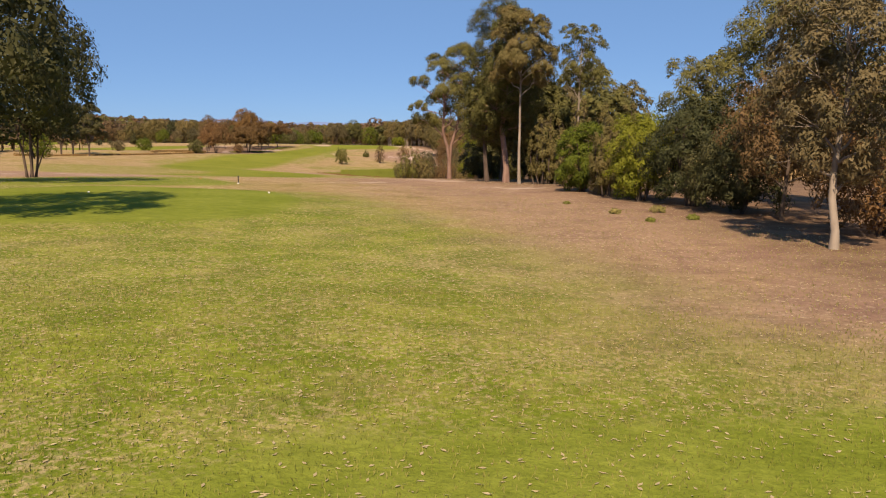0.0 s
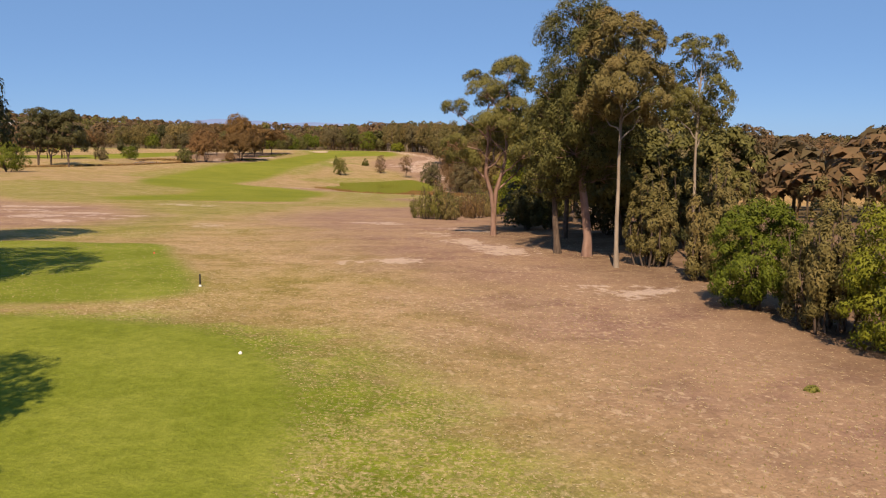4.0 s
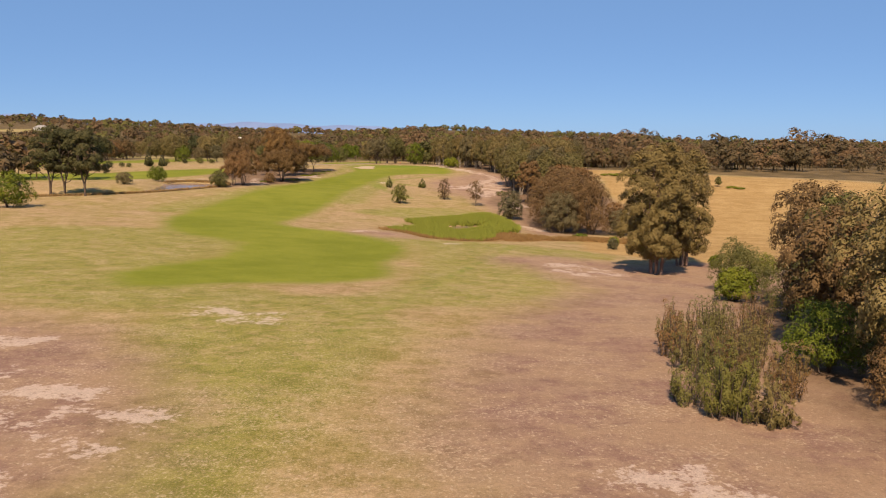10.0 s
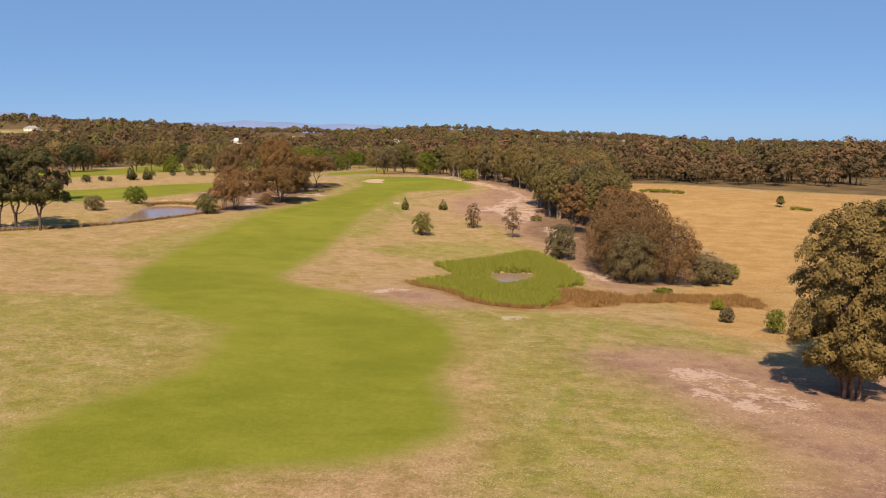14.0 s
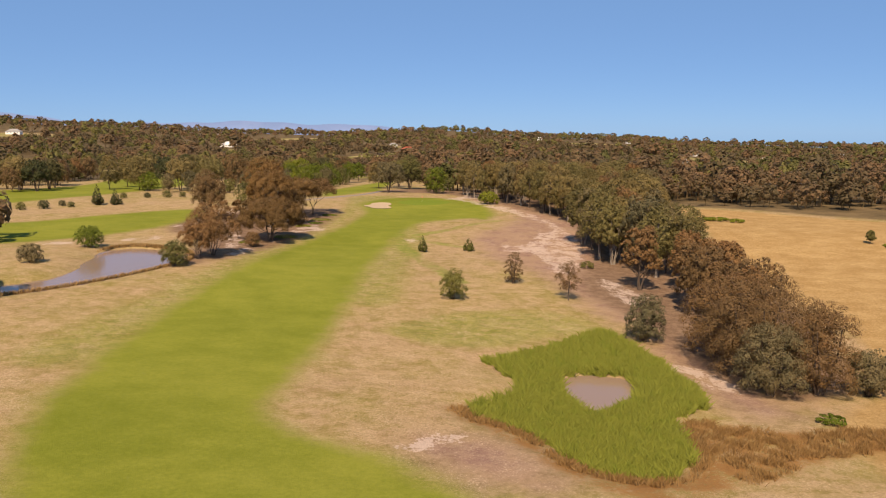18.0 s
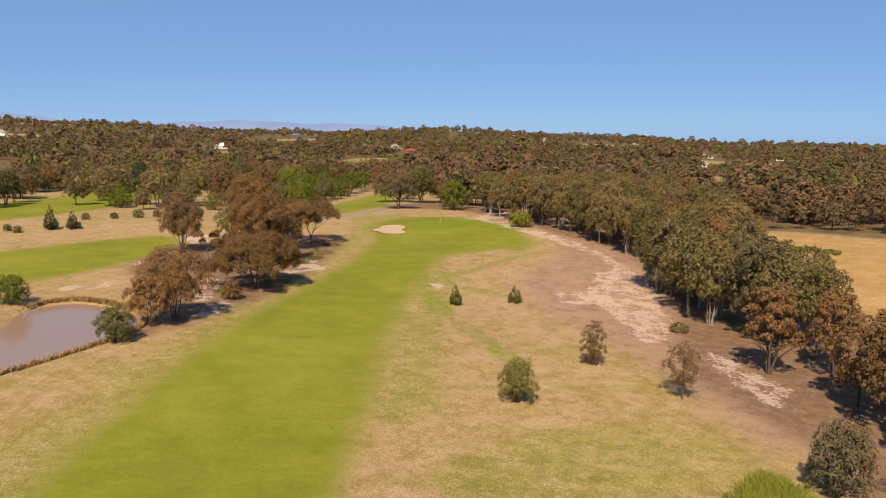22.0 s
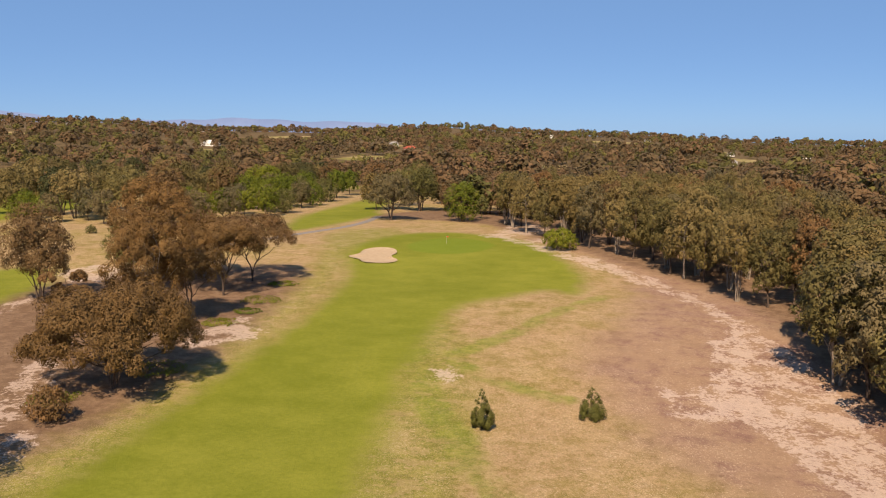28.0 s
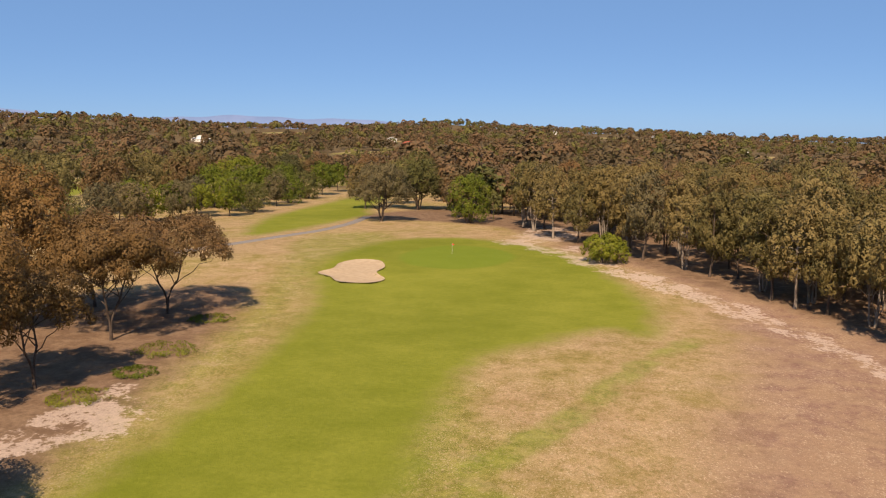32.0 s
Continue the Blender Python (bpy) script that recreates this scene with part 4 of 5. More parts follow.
for i, (x, y) in enumerate(((-4.6, 150), (-3.2, 153.5), (-5.2, 146), (-5.4, 141.5), (-5, 137.5), (-3, 143.5), (-1.5, 148), (0.5, 154), (-2.6, 138), (-0.5, 143.5), (-4.6, 133.5), (-1.5, 133), (1.5, 147.5), (1.8, 160), (4.5, 157), (0.8, 138.5), (-8.2, 131.5), (2.5, 151))):
    one("sapling", x, y, 2.8 + (i * 7 % 5) * 0.45, 2.6 + (i * 3 % 4) * 0.4, "wisp", 1500, 0.16, (YELLOW, OLIVE, BROWN)[i % 3], DARKBARK, "thin leafy sapling in a thicket on bare earth", "shrub")
for x, y, H, W, f in ((5.6, 131.0, 5.0, 5.0, BROWN), (8.0, 138.5, 6.0, 5.0, OLIVE), (6.4, 126.0, 5.0, 5.5, OLIVE), (10.5, 145.0, 5.5, 5.0, BROWN), (12.5, 168.0, 6.5, 6.0, OLIVE)):
    one("shrub", x, y, H, W, "bush", 4200, 0.22, f, DARKBARK, "leafy undergrowth beneath the thicket's gums", "shrub")
one("wattle_bush", 4.6, 141.5, 5.6, 6.0, "bush", 5200, 0.22, GREEN, DARKBARK, "yellow-green wattle bush on bare ground", "shrub")
one("gum_tree", 7.0, 134.5, 14.0, 10.5, "gum", 11000, 0.27, YELLOW, DARKBARK, "brownish thin-leaved gum tree")
one("gum_tree", 9.6, 124.5, 15.0, 10.5, "gum", 10000, 0.28, BROWN, DARKBARK, "russet gum tree in the thicket")
one("gum_tree", 9.0, 150.0, 12.5, 9.0, "gum", 8000, 0.28, BROWN, DARKBARK, "brown-tinged gum tree on the slope")
one("gum_tree", 13.5, 160.5, 13.0, 8.5, "gum", 5500, 0.34, OLIVE, DARKBARK, "olive gum tree on the slope")
one("gum_tree", 17.4, 173.6, 14.5, 11.0, "multi", 6500, 0.34, BROWN, DARKBARK, "many-stemmed gum tree at the thicket's end")
one("gum_tree", 19.0, 143.0, 14.5, 9.0, "gum", 5500, 0.36, GREEN, DARKBARK, "bright green gum tree in the thicket")
one("gum_tree", 16.5, 116.0, 15.0, 9.0, "tall", 6000, 0.36, OLIVE, DARKBARK, "tall gum tree in the thicket")
one("gum_tree", 24.0, 160.0, 13.0, 9.0, "gum", 4500, 0.38, OLIVE, DARKBARK, "gum tree deep in the thicket")
one("gum_tree", 24.0, 128.0, 14.0, 9.0, "gum", 4500, 0.38, YELLOW, DARKBARK, "yellowish gum tree deep in the thicket")
one("shrub", 15.8, 193.5, 6.6, 7.5, "bush", 6500, 0.24, OLIVE, DARKBARK, "rounded olive shrub at the thicket's end", "shrub")
one("shrub", 11.5, 183.0, 4.4, 5.0, "bush", 2600, 0.26, GREEN, DARKBARK, "small green shrub at the thicket's end", "shrub")
one("gum_tree", 8.8, 213.5, 21.3, 12.8, "column", 30000, 0.32, OCHRE, REDBARK, "big many-stemmed gum tree standing by itself")
one("gum_tree", 16.8, 228.5, 20.5, 11.0, "column", 15000, 0.34, OCHRE, REDBARK, "second tall gum tree with a thinning crown")
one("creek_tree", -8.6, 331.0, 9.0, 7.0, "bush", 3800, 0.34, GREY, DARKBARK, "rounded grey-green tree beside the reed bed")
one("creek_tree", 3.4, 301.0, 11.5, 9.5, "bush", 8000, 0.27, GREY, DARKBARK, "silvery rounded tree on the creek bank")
one("creek_tree", 4.5, 309.5, 17.5, 15.0, "bush", 16000, 0.28, BROWN, DARKBARK, "russet domed tree on the creek bank")
one("creek_tree", 12.0, 304.0, 14.5, 11.0, "bush", 9000, 0.28, BROWN, DARKBARK, "brown thin-topped tree on the creek bank")
one("creek_tree", 2.5, 321.0, 15.5, 13.0, "bush", 12000, 0.28, BROWN, DARKBARK, "brown domed tree above the creek")
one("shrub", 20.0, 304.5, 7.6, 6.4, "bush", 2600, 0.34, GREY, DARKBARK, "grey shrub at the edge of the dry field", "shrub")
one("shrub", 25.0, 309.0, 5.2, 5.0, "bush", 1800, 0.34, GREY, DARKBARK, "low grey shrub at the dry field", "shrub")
one("shrub", 23.5, 331.0, 7.8, 6.2, "bush", 2400, 0.36, BROWN, DARKBARK, "brown shrub at the edge of the dry field", "shrub")
for x, y, H, W, f in ((14.5, 249.8, 3.8, 3.0, GREEN), (25.7, 228.3, 6.0, 3.6, OLIVE), (9.7, 257.7, 2.5, 2.2, GREY), (22.6, 227.6, 2.4, 2.0, GREEN), (12.3, 271.2, 2.0, 2.2, GREEN),
                      (7.0, 288.5, 1.3, 3.8, GREEN), (30.0, 318.0, 3.6, 3.4, GREEN), (27.0, 322.0, 3.0, 2.8, OLIVE), (32.0, 240.0, 3.0, 3.0, OLIVE), (27.0, 216.0, 4.0, 4.0, GREEN)):
    one("shrub", x, y, H, W, "bush", 900, 0.26, f, DARKBARK, "small green shrub in dry yellow grass", "shrub")
one("young_tree", -44.5, 355.4, 6.6, 5.4, "bush", 5200, 0.24, SHOOT, DARKBARK, "young dense bushy tree on dry rough")
one("young_tree", -53.7, 415.4, 5.0, 3.2, "cone", 2600, 0.22, SHOOT, DARKBARK, "small conical young tree on dry rough")
one("young_tree", -40.4, 420.0, 4.1, 3.6, "cone", 2600, 0.22, SHOOT, DARKBARK, "small rounded young tree on dry rough")
one("young_tree", -30.2, 375.6, 7.8, 4.2, "bush", 3600, 0.22, BROWN, DARKBARK, "young brownish bushy gum tree on dry rough")
one("young_tree", -18.8, 360.8, 8.6, 6.0, "gum", 3200, 0.22, BROWN, DARKBARK, "thin half-bare young tree ringed by litter")
one("gum_tree", -151.5, 332.0, 24.0, 13.5, "tiered", 7000, 0.42, DARK, DARKBARK, "dark-trunked gum tree in a close group of three")
one("gum_tree", -146.0, 330.0, 23.0, 13.5, "tiered", 7000, 0.42, DARK, DARKBARK, "dark-trunked gum tree in a close group of three")
one("gum_tree", -138.5, 327.5, 20.5, 13.5, "tiered", 7000, 0.42, DARK, DARKBARK, "dark-trunked gum tree in a close group of three")
one("wattle_bush", -138.6, 286.0, 9.4, 11.0, "bush", 3600, 0.40, GREEN, DARKBARK, "broad rounded green bush on dry rough", "shrub")
one("gum_tree", -107.4, 391.5, 12.6, 13.5, "multi", 11000, 0.30, BROWN, DARKBARK, "russet spreading tree beside the muddy pond")
one("gum_tree", -108.8, 383.5, 9.0, 8.5, "multi", 5000, 0.30, BROWN, DARKBARK, "smaller russet tree beside the muddy pond")
one("shrub", -111.0, 373.0, 6.2, 6.0, "bush", 3600, 0.28, OLIVE, DARKBARK, "green bush on the pond bank", "shrub")
one("broad_tree", -100.0, 424.0, 12.6, 22.0, "broad", 32000, 0.29, RUST, DARKBARK, "wide domed rust-orange tree beside the fairway")
one("shrub", -102.0, 411.5, 4.4, 4.4, "bush", 2000, 0.26, BROWN, DARKBARK, "small brown shrub beside the orange tree", "shrub")
one("gum_tree", -131.0, 467.0, 16.0, 15.0, "multi", 9000, 0.34, BROWN, DARKBARK, "open-crowned gum tree on pale sandy ground")
one("gum_tree", -105.3, 450.6, 18.6, 14.0, "multi", 15000, 0.28, RUST, PALEBARK, "tall pale-trunked russet gum tree on sandy ground")
one("gum_tree", -114.0, 478.0, 20.5, 17.0, "multi", 17000, 0.33, RUST, DARKBARK, "tall dark russet gum tree beside the fairway")
one("gum_tree", -100.5, 475.0, 13.6, 15.5, "umbrella", 11000, 0.30, RUST, DARKBARK, "orange-tipped spreading tree beside the fairway")
one("gum_tree", -101.0, 457.7, 12.2, 12.0, "umbrella", 8000, 0.28, RUST, DARKBARK, "orange-brown tree on bare sandy ground")
one("gum_tree", -98.5, 489.0, 13.2, 18.0, "umbrella", 11000, 0.30, BROWN, DARKBARK, "russet spreading tree near the bunker")
one("gum_tree", -110.0, 492.0, 13.5, 12.0, "gum", 5000, 0.36, BROWN, DARKBARK, "russet gum tree behind the fairway trees")
one("gum_tree", -122.0, 486.0, 12.0, 10.0, "gum", 4000, 0.36, OLIVE, DARKBARK, "olive gum tree behind the fairway trees")
one("gum_tree", -119.0, 452.0, 9.0, 9.0, "sparse", 2600, 0.32, BROWN, DARKBARK, "thin brown tree on sandy ground")
one("wattle_bush", -143.5, 399.5, 5.8, 7.0, "bush", 2600, 0.32, GREEN, DARKBARK, "bright green round bush at the pond's edge", "shrub")
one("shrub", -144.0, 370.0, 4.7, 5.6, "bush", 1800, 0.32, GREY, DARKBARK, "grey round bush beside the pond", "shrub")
one("cypress", -190.0, 510.0, 8.8, 5.0, "cone", 2600, 0.34, DARK, DARKBARK, "dark conical cypress on the rough")
one("cypress", -183.5, 512.0, 6.4, 5.0, "cone", 2000, 0.34, DARK, DARKBARK, "smaller dark conical cypress")
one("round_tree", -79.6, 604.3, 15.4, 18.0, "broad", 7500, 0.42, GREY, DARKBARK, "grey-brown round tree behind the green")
one("green_tree", -55.2, 604.2, 14.4, 11.5, "bush", 5000, 0.40, GREEN, DARKBARK, "bright green tree behind the green")
one("gum_tree", -72.0, 650.0, 18.0, 18.0, "gum", 5000, 0.46, OLIVE, DARKBARK, "tall gum tree behind the green")
one("wattle_bush", -30.5, 532.5, 5.8, 9.0, "bush", 4200, 0.30, GREEN, DARKBARK, "bright green bush at the foot of the tree line", "shrub")
one("shrub", 88.2, 443.0, 4.4, 3.0, "gum", 1500, 0.30, OLIVE, DARKBARK, "lone small tree in the dry golden field", "shrub")
one("shrub", -8.6, 400.5, 2.0, 4.0, "bush", 1200, 0.24, OLIVE, DARKBARK, "low olive bush on pale sand", "shrub")

for x, y, W, H in ((-95.5, 455, 6, 0.6), (-92.5, 471, 7, 0.6), (-97, 431, 8, 0.7), (-91.5, 486, 6, 0.6), (-105, 419, 6, 0.7), (-93, 463, 5, 0.5)):
    one("groundcover", x, y, H, W, "bush", 1200, 0.18, GREEN, DARKBARK, "low green ground cover beneath the trees", "shrub")
for x, y, W, H in ((49, 492, 8, 1.5), (54.5, 490, 8, 1.8), (60, 486, 6, 1.6), (93, 439, 5, 1.1), (96, 437, 4, 0.9)):
    one("shrub", x, y, H, W, "bush", 1500, 0.30, GREEN, DARKBARK, "low green shrub patch in the dry field", "shrub")
for x, y, H in ((6.3, 49.6, 0.3), (8.6, 50.6, 0.4), (7.2, 46.4, 0.22), (4.8, 55.0, 0.2), (9.4, 47.5, 0.3)):
    one("grass_tussock", x, y, H, H * 2.0, "bush", 500, 0.09, BLADE, DARKBARK, "small straw-green tussock on bare earth", "shrub")

# ---- repeated trees, built once and copied ----
def stock(kind, styles, H, W, leaves, leaf, foliages, barks, label, group, seed, category="tree"):
    return [tree(kind, seed + i, H, W, s, leaves, leaf, f, b, label, category, group) for i, (s, f, b) in enumerate(zip(styles, foliages, barks))]


placed = set()


def plant(proto, x, y, turn, size, tall=1.0):
    m = stand(x, y, turn, size, tall, 0.1)
    if proto.name in placed:
        s = proto.scale
        return copy_thing(proto, m @ Matrix.Diagonal((1 / s[0], 1 / s[1], 1 / s[2], 1)))
    placed.add(proto.name)
    proto.matrix_basis = m
    return proto


rng = random.Random(5)
LINE = stock("gum_tree", ("gum", "multi", "gum", "tall", "gum", "multi", "broad", "gum", "broad"), 15.0, 10.0, 2900, 0.45,
             (OCHRE, YELLOW, OCHRE, YELLOW, GREY, OCHRE, BROWN, BROWN, BROWN), (DARKBARK, PALEBARK, DARKBARK, PALEBARK, DARKBARK, PALEBARK, DARKBARK, DARKBARK, DARKBARK),
             "olive gum tree in the dense belt along the rough", "gum trees of the belt", 700)
BELT = smooth_loop([(6, 322), (4, 340), (4, 356), (1, 372), (-2.5, 392), (-4.5, 418), (-5.2, 448), (-5, 470), (-8.5, 490), (-13.5, 508), (-22, 530), (-32, 560), (-44, 592), (-30, 640), (30, 620), (40, 540), (30, 490), (21, 450), (19, 380), (17, 340), (14, 322)])
spots, tries = [], 0
while len(spots) < 190 and tries < 20000:
    tries += 1
    x, y = rng.uniform(-50, 45), rng.uniform(322, 640)
    if float(inside(BELT, np.array([x]), np.array([y]))[0]) > 0 and all((x - a) ** 2 + (y - b) ** 2 > 20 for a, b in spots):
        spots.append((x, y))
for x, y in spots:
    front = float(inside(BELT, np.array([x]), np.array([y]))[0]) < 9 and x < 22
    low = y < 384
    p = rng.choice(LINE[6:] if low else LINE[:6] if front else LINE[:8])
    plant(p, x, y, rng.uniform(0, 360), rng.uniform(0.95, 1.1) if low else rng.uniform(1.05, 1.28) if y < 465 else rng.uniform(0.78, 1.0), rng.uniform(0.95, 1.08) if y < 465 else rng.uniform(1.05, 1.3))
ROW = stock("young_green_tree", ("bush", "gum", "bush", "gum"), 10.0, 9.5, 2600, 0.42, (GREEN, GREEN, OLIVE, GREY), (DARKBARK,) * 4,
            "young green tree in a planted row", "planted row of green trees", 800)
for x, y, s in ((-145, 574, 1.0), (-133, 597, 1.05), (-129, 640, 1.2), (-128, 690, 1.35), (-141, 586, 0.9), (-168, 579, 0.95), (-157, 584, 0.8), (-124, 612, 1.0), (-121, 628, 1.05), (-120, 655, 1.1),
                (-119, 672, 1.2), (-136, 618, 1.1), (-138, 645, 1.3), (-150, 604, 1.0), (-118, 700, 1.2), (-116, 725, 1.3), (-113, 750, 1.3), (-178, 590, 1.1), (-186, 582, 0.9), (-200, 592, 1.1), (-148.5, 594, 1.0), (-141, 591, 1.08), (-136, 599, 0.9), (-131, 608, 0.8), (-128.5, 630, 0.98), (-128, 661, 1.25), (-128.5, 706, 1.4), (-152.7, 720, 1.6), (-143, 700, 1.5), (-137, 676, 1.3)):
    plant(rng.choice(ROW), x, y, rng.uniform(0, 360), s * rng.uniform(0.9, 1.1))
SMALL = stock("small_bush", ("bush", "bush"), 3.0, 3.4, 500, 0.34, (DARK, OLIVE), (DARKBARK,) * 2, "small dark bush in a row on the rough", "row of small bushes", 850, "shrub")
for x, y in ((-198, 504), (-206, 498), (-213, 494), (-203, 507), (-181, 540), (-174, 545), (-168, 548), (-160, 552), (-154, 556), (-222, 490), (-232, 486), (-190, 536)):
    plant(rng.choice(SMALL), x, y, rng.uniform(0, 360), rng.uniform(0.8, 1.25))
GROVE = stock("gum_tree", ("gum", "broad", "gum", "multi"), 13.0, 12.0, 2000, 0.60, (OCHRE, DARK, BROWN, YELLOW), (DARKBARK,) * 4, "gum tree in the groves between the fairways", "gum trees between the fairways", 900)
GROVES = [smooth_loop(p) for p in ([(-330, 560), (-262, 572), (-240, 590), (-262, 606), (-330, 600)], [(-240, 640), (-190, 650), (-150, 640), (-140, 720), (-200, 740)],
                                   [(-320, 640), (-290, 660), (-300, 760), (-340, 760)], [(-240, 790), (-100, 780), (-90, 840), (-240, 850)],
                                   [(-100, 640), (-84, 650), (-60, 640), (-40, 680), (-70, 760), (-86, 720)])]
for x, y, size in ((-160, 612, 1.2), (-172, 603, 1.1), (-185, 596, 1.25), (-196, 610, 1.3), (-178, 622, 1.3), (-208, 600, 1.2), (-214, 622, 1.35), (-162, 634, 1.3), (-192, 636, 1.3), (-226, 606, 1.1), (-150, 652, 1.3), (-172, 650, 1.35),
                   (-265, 590, 1.3), (-253, 584, 1.2), (-256, 602, 1.2), (-262, 620, 1.05), (-271, 645, 1.0), (-311, 744, 1.25), (-334, 858, 1.15), (-315, 850, 1.15), (-317, 872, 1.0), (-297, 865, 1.15), (-273, 869, 1.3), (-255, 872, 1.1), (-350, 880, 1.2)):
    plant(rng.choice(GROVE), x, y, rng.uniform(0, 360), size)
for g in GROVES:
    (ax, ay), (bx, by) = g.min(0), g.max(0)
    for i in range(60):
        x, y = rng.uniform(ax, bx), rng.uniform(ay, by)
        if i % 3 == 0 and float(inside(g, np.array([x]), np.array([y]))[0]) > 0:
            plant(rng.choice(GROVE), x, y, rng.uniform(0, 360), rng.uniform(0.75, 1.2))


# ---- woodland to the horizon ----
def lower(x, y):
    """Scrub instead of tall trees on the near side of the clearings."""
    return 0.42 if any(abs(x - cx + (cy - y) * 0.10) < rx + 14 and cy - ry - 150 < y < cy for cx, cy, rx, ry in FIELDS) else 1.0


def woodland(name, seed, count, area, blades_each, size, material, label, tall=(8, 15)):
    """Many far trees as one mesh: each a trunk and leafy clumps, with a tint of its own."""
    r = np.random.default_rng(seed)
    kinds = []
    for k in range(6):
        q = np.random.default_rng(seed + k)
        n = 11
        a, h = np.arange(n) * 2.4 + q.random(n) * 0.8, np.linspace(0.40, 0.90, n)
        rr = 0.36 * np.sin(np.pi * (0.28 + 0.6 * (h - 0.4) / 0.5)) * (0.6 + 0.5 * q.random(n))
        c = np.stack([np.cos(a) * rr, np.sin(a) * rr, h], 1)
        v, _ = sprays(q, c, np.stack([0.13 + 0.07 * q.random(n)] * 2 + [0.10 + 0.05 * q.random(n)], 1), blades_each, size, 0.2, 0.66, 0.46, (0, 0, 0.45), 0.36)
        tv, tf = tube(np.array([(0, 0, -0.05), (0.02, 0, 0.3), (0, 0.02, 0.6)]), np.array([0.022, 0.016, 0.010]), 4)
        kinds.append(np.concatenate([v, tv[tf[:, [0, 1, 2, 0, 2, 3]]].reshape(-1, 3)]))
    xs, ys = area(r, count)
    zs = height(xs, ys)
    V, T = [], []
    for x, y, z in zip(xs, ys, zs):
        v = kinds[r.integers(6)]
        a, s, w = r.random() * 6.283, lower(x, y) * r.uniform(*tall) * (1.0 if r.random() < 0.90 else 1.5), r.uniform(0.8, 1.3)
        c, d = math.cos(a) * s * w, math.sin(a) * s * w
        V.append(np.stack([v[:, 0] * c - v[:, 1] * d + x, v[:, 0] * d + v[:, 1] * c + y, v[:, 2] * s + z], 1))
        T.append(np.full(len(v), r.random()))
    V = np.concatenate(V)
    ob = mesh_object(name, V, np.arange(len(V)).reshape(-1, 3), material)
    ob.data.attributes.new("tint", "FLOAT", "POINT").data.foreach_set("value", np.concatenate(T).astype(np.float32))
    return tagged(ob, label, "woodland", kind="stuff")


def fan(near, far, lo, hi, keep=None):
    """Spots over a wedge of country, seen from the start of the fairway."""
    def pick(r, n):
        xs, ys = np.zeros(0), np.zeros(0)
        while len(xs) < n:
            d = near + (far - near) * r.random(n * 2) ** 0.8
            a = np.radians(r.uniform(lo, hi, n * 2))
            x, y = -46 + np.sin(a) * d, 196 + np.cos(a) * d
            ok = np.sin(x / 61 + np.sin(y / 83) * 1.4) + np.sin(y / 57 + np.sin(x / 97)) > -1.25
            if keep:
                ok &= keep(x, y)
            xs, ys = np.concatenate([xs, x[ok]]), np.concatenate([ys, y[ok]])
        return xs[:n], ys[:n]
    return pick


def clear(x, y):
    ok = np.ones(x.shape, bool)
    for loop, gap in ((FAIRWAY_TWO, 30), (FAIRWAY_THREE, 9), (FAIRWAY_FAR, 12), (FAIRWAY, 40), (WHEAT, 4), (BELT, -2), (POND, 40), (PUTTING, 60)):
        ok &= inside(loop, x, y) < -gap
    for cx, cy, rx, ry in FIELDS:
        ok &= np.hypot((x - cx) / (rx + 6), (y - cy + 26) / (ry + 34)) > 1.0
    return ok & ~((x < -85) & (x > -300) & (y < 640)) & ~((x > -120) & (x < -60) & (y < 760))


def open_land(x, y):
    ok = np.ones(x.shape, bool)
    for cx, cy, rx, ry in FIELDS:
        ok &= np.hypot((x - cx) / (rx + 6), (y - cy + 26) / (ry + 34)) > 1.0
    for hx, hy, *_ in HOUSES:
        ok &= (np.abs(x - hx + (hy - y) * 0.10) > 11) | (y < hy - 110) | (y > hy + 14)
    return ok


# x, y, length, roof height, wall and roof
HOUSES = ((-450, 1630, 28, WHITE, WHITE), (-120, 1417, 17, BRICK, ROOFRED), (-42, 2051, 17, WHITE, ROOFGREY), (141, 2059, 12, WHITE, WHITE), (345, 2076, 11, WHITE, ROOFGREY),
          (353, 1564, 9, WHITE, ROOFGREY), (-830, 1950, 15, BRICK, ROOFGREY), (-699, 1929, 15, BRICK, ROOFRED), (-608, 2098, 16, BRICK, ROOFGREY), (-154, 1576, 13, WHITE, ROOFGREY),
          (-259, 2164, 11, BRICK, ROOFGREY), (456, 1541, 11, WHITE, ROOFGREY), (567, 1511, 13, WHITE, ROOFGREY), (-816, 1600, 24, WHITE, ROOFGREY), (242, 1220, 8, WHITE, ROOFGREY))
woodland("woodland", 11, 430, fan(380, 570, -32, 32, clear), 520, 0.058, FOREST, "brown-green gum woodland beyond the course", (9, 16))
woodland("woodland", 20, 570, fan(560, 780, -32, 32, clear), 300, 0.078, FOREST, "brown gum woodland farther beyond the course", (9, 16))
woodland("woodland", 12, 560, fan(400, 900, -30, 30, clear), 340, 0.074, GREENWOOD, "greener trees scattered through the woodland", (7, 13))
woodland("woodland", 13, 1350, fan(740, 1500, -33, 33, open_land), 110, 0.140, FOREST, "gum woodland on the rising country")
woodland("woodland", 14, 1000, fan(740, 1700, -33, 33, open_land), 100, 0.142, GREENWOOD, "greener trees on the rising country", (7, 13))
woodland("woodland", 15, 2100, fan(1450, 2750, -34, 34, open_land), 60, 0.19, FOREST, "dark wooded hills on the skyline", (8, 14))
woodland("woodland", 19, 1100, fan(1450, 2750, -34, 34, open_land), 60, 0.19, GREENWOOD, "green trees among houses on the skyline", (7, 14))
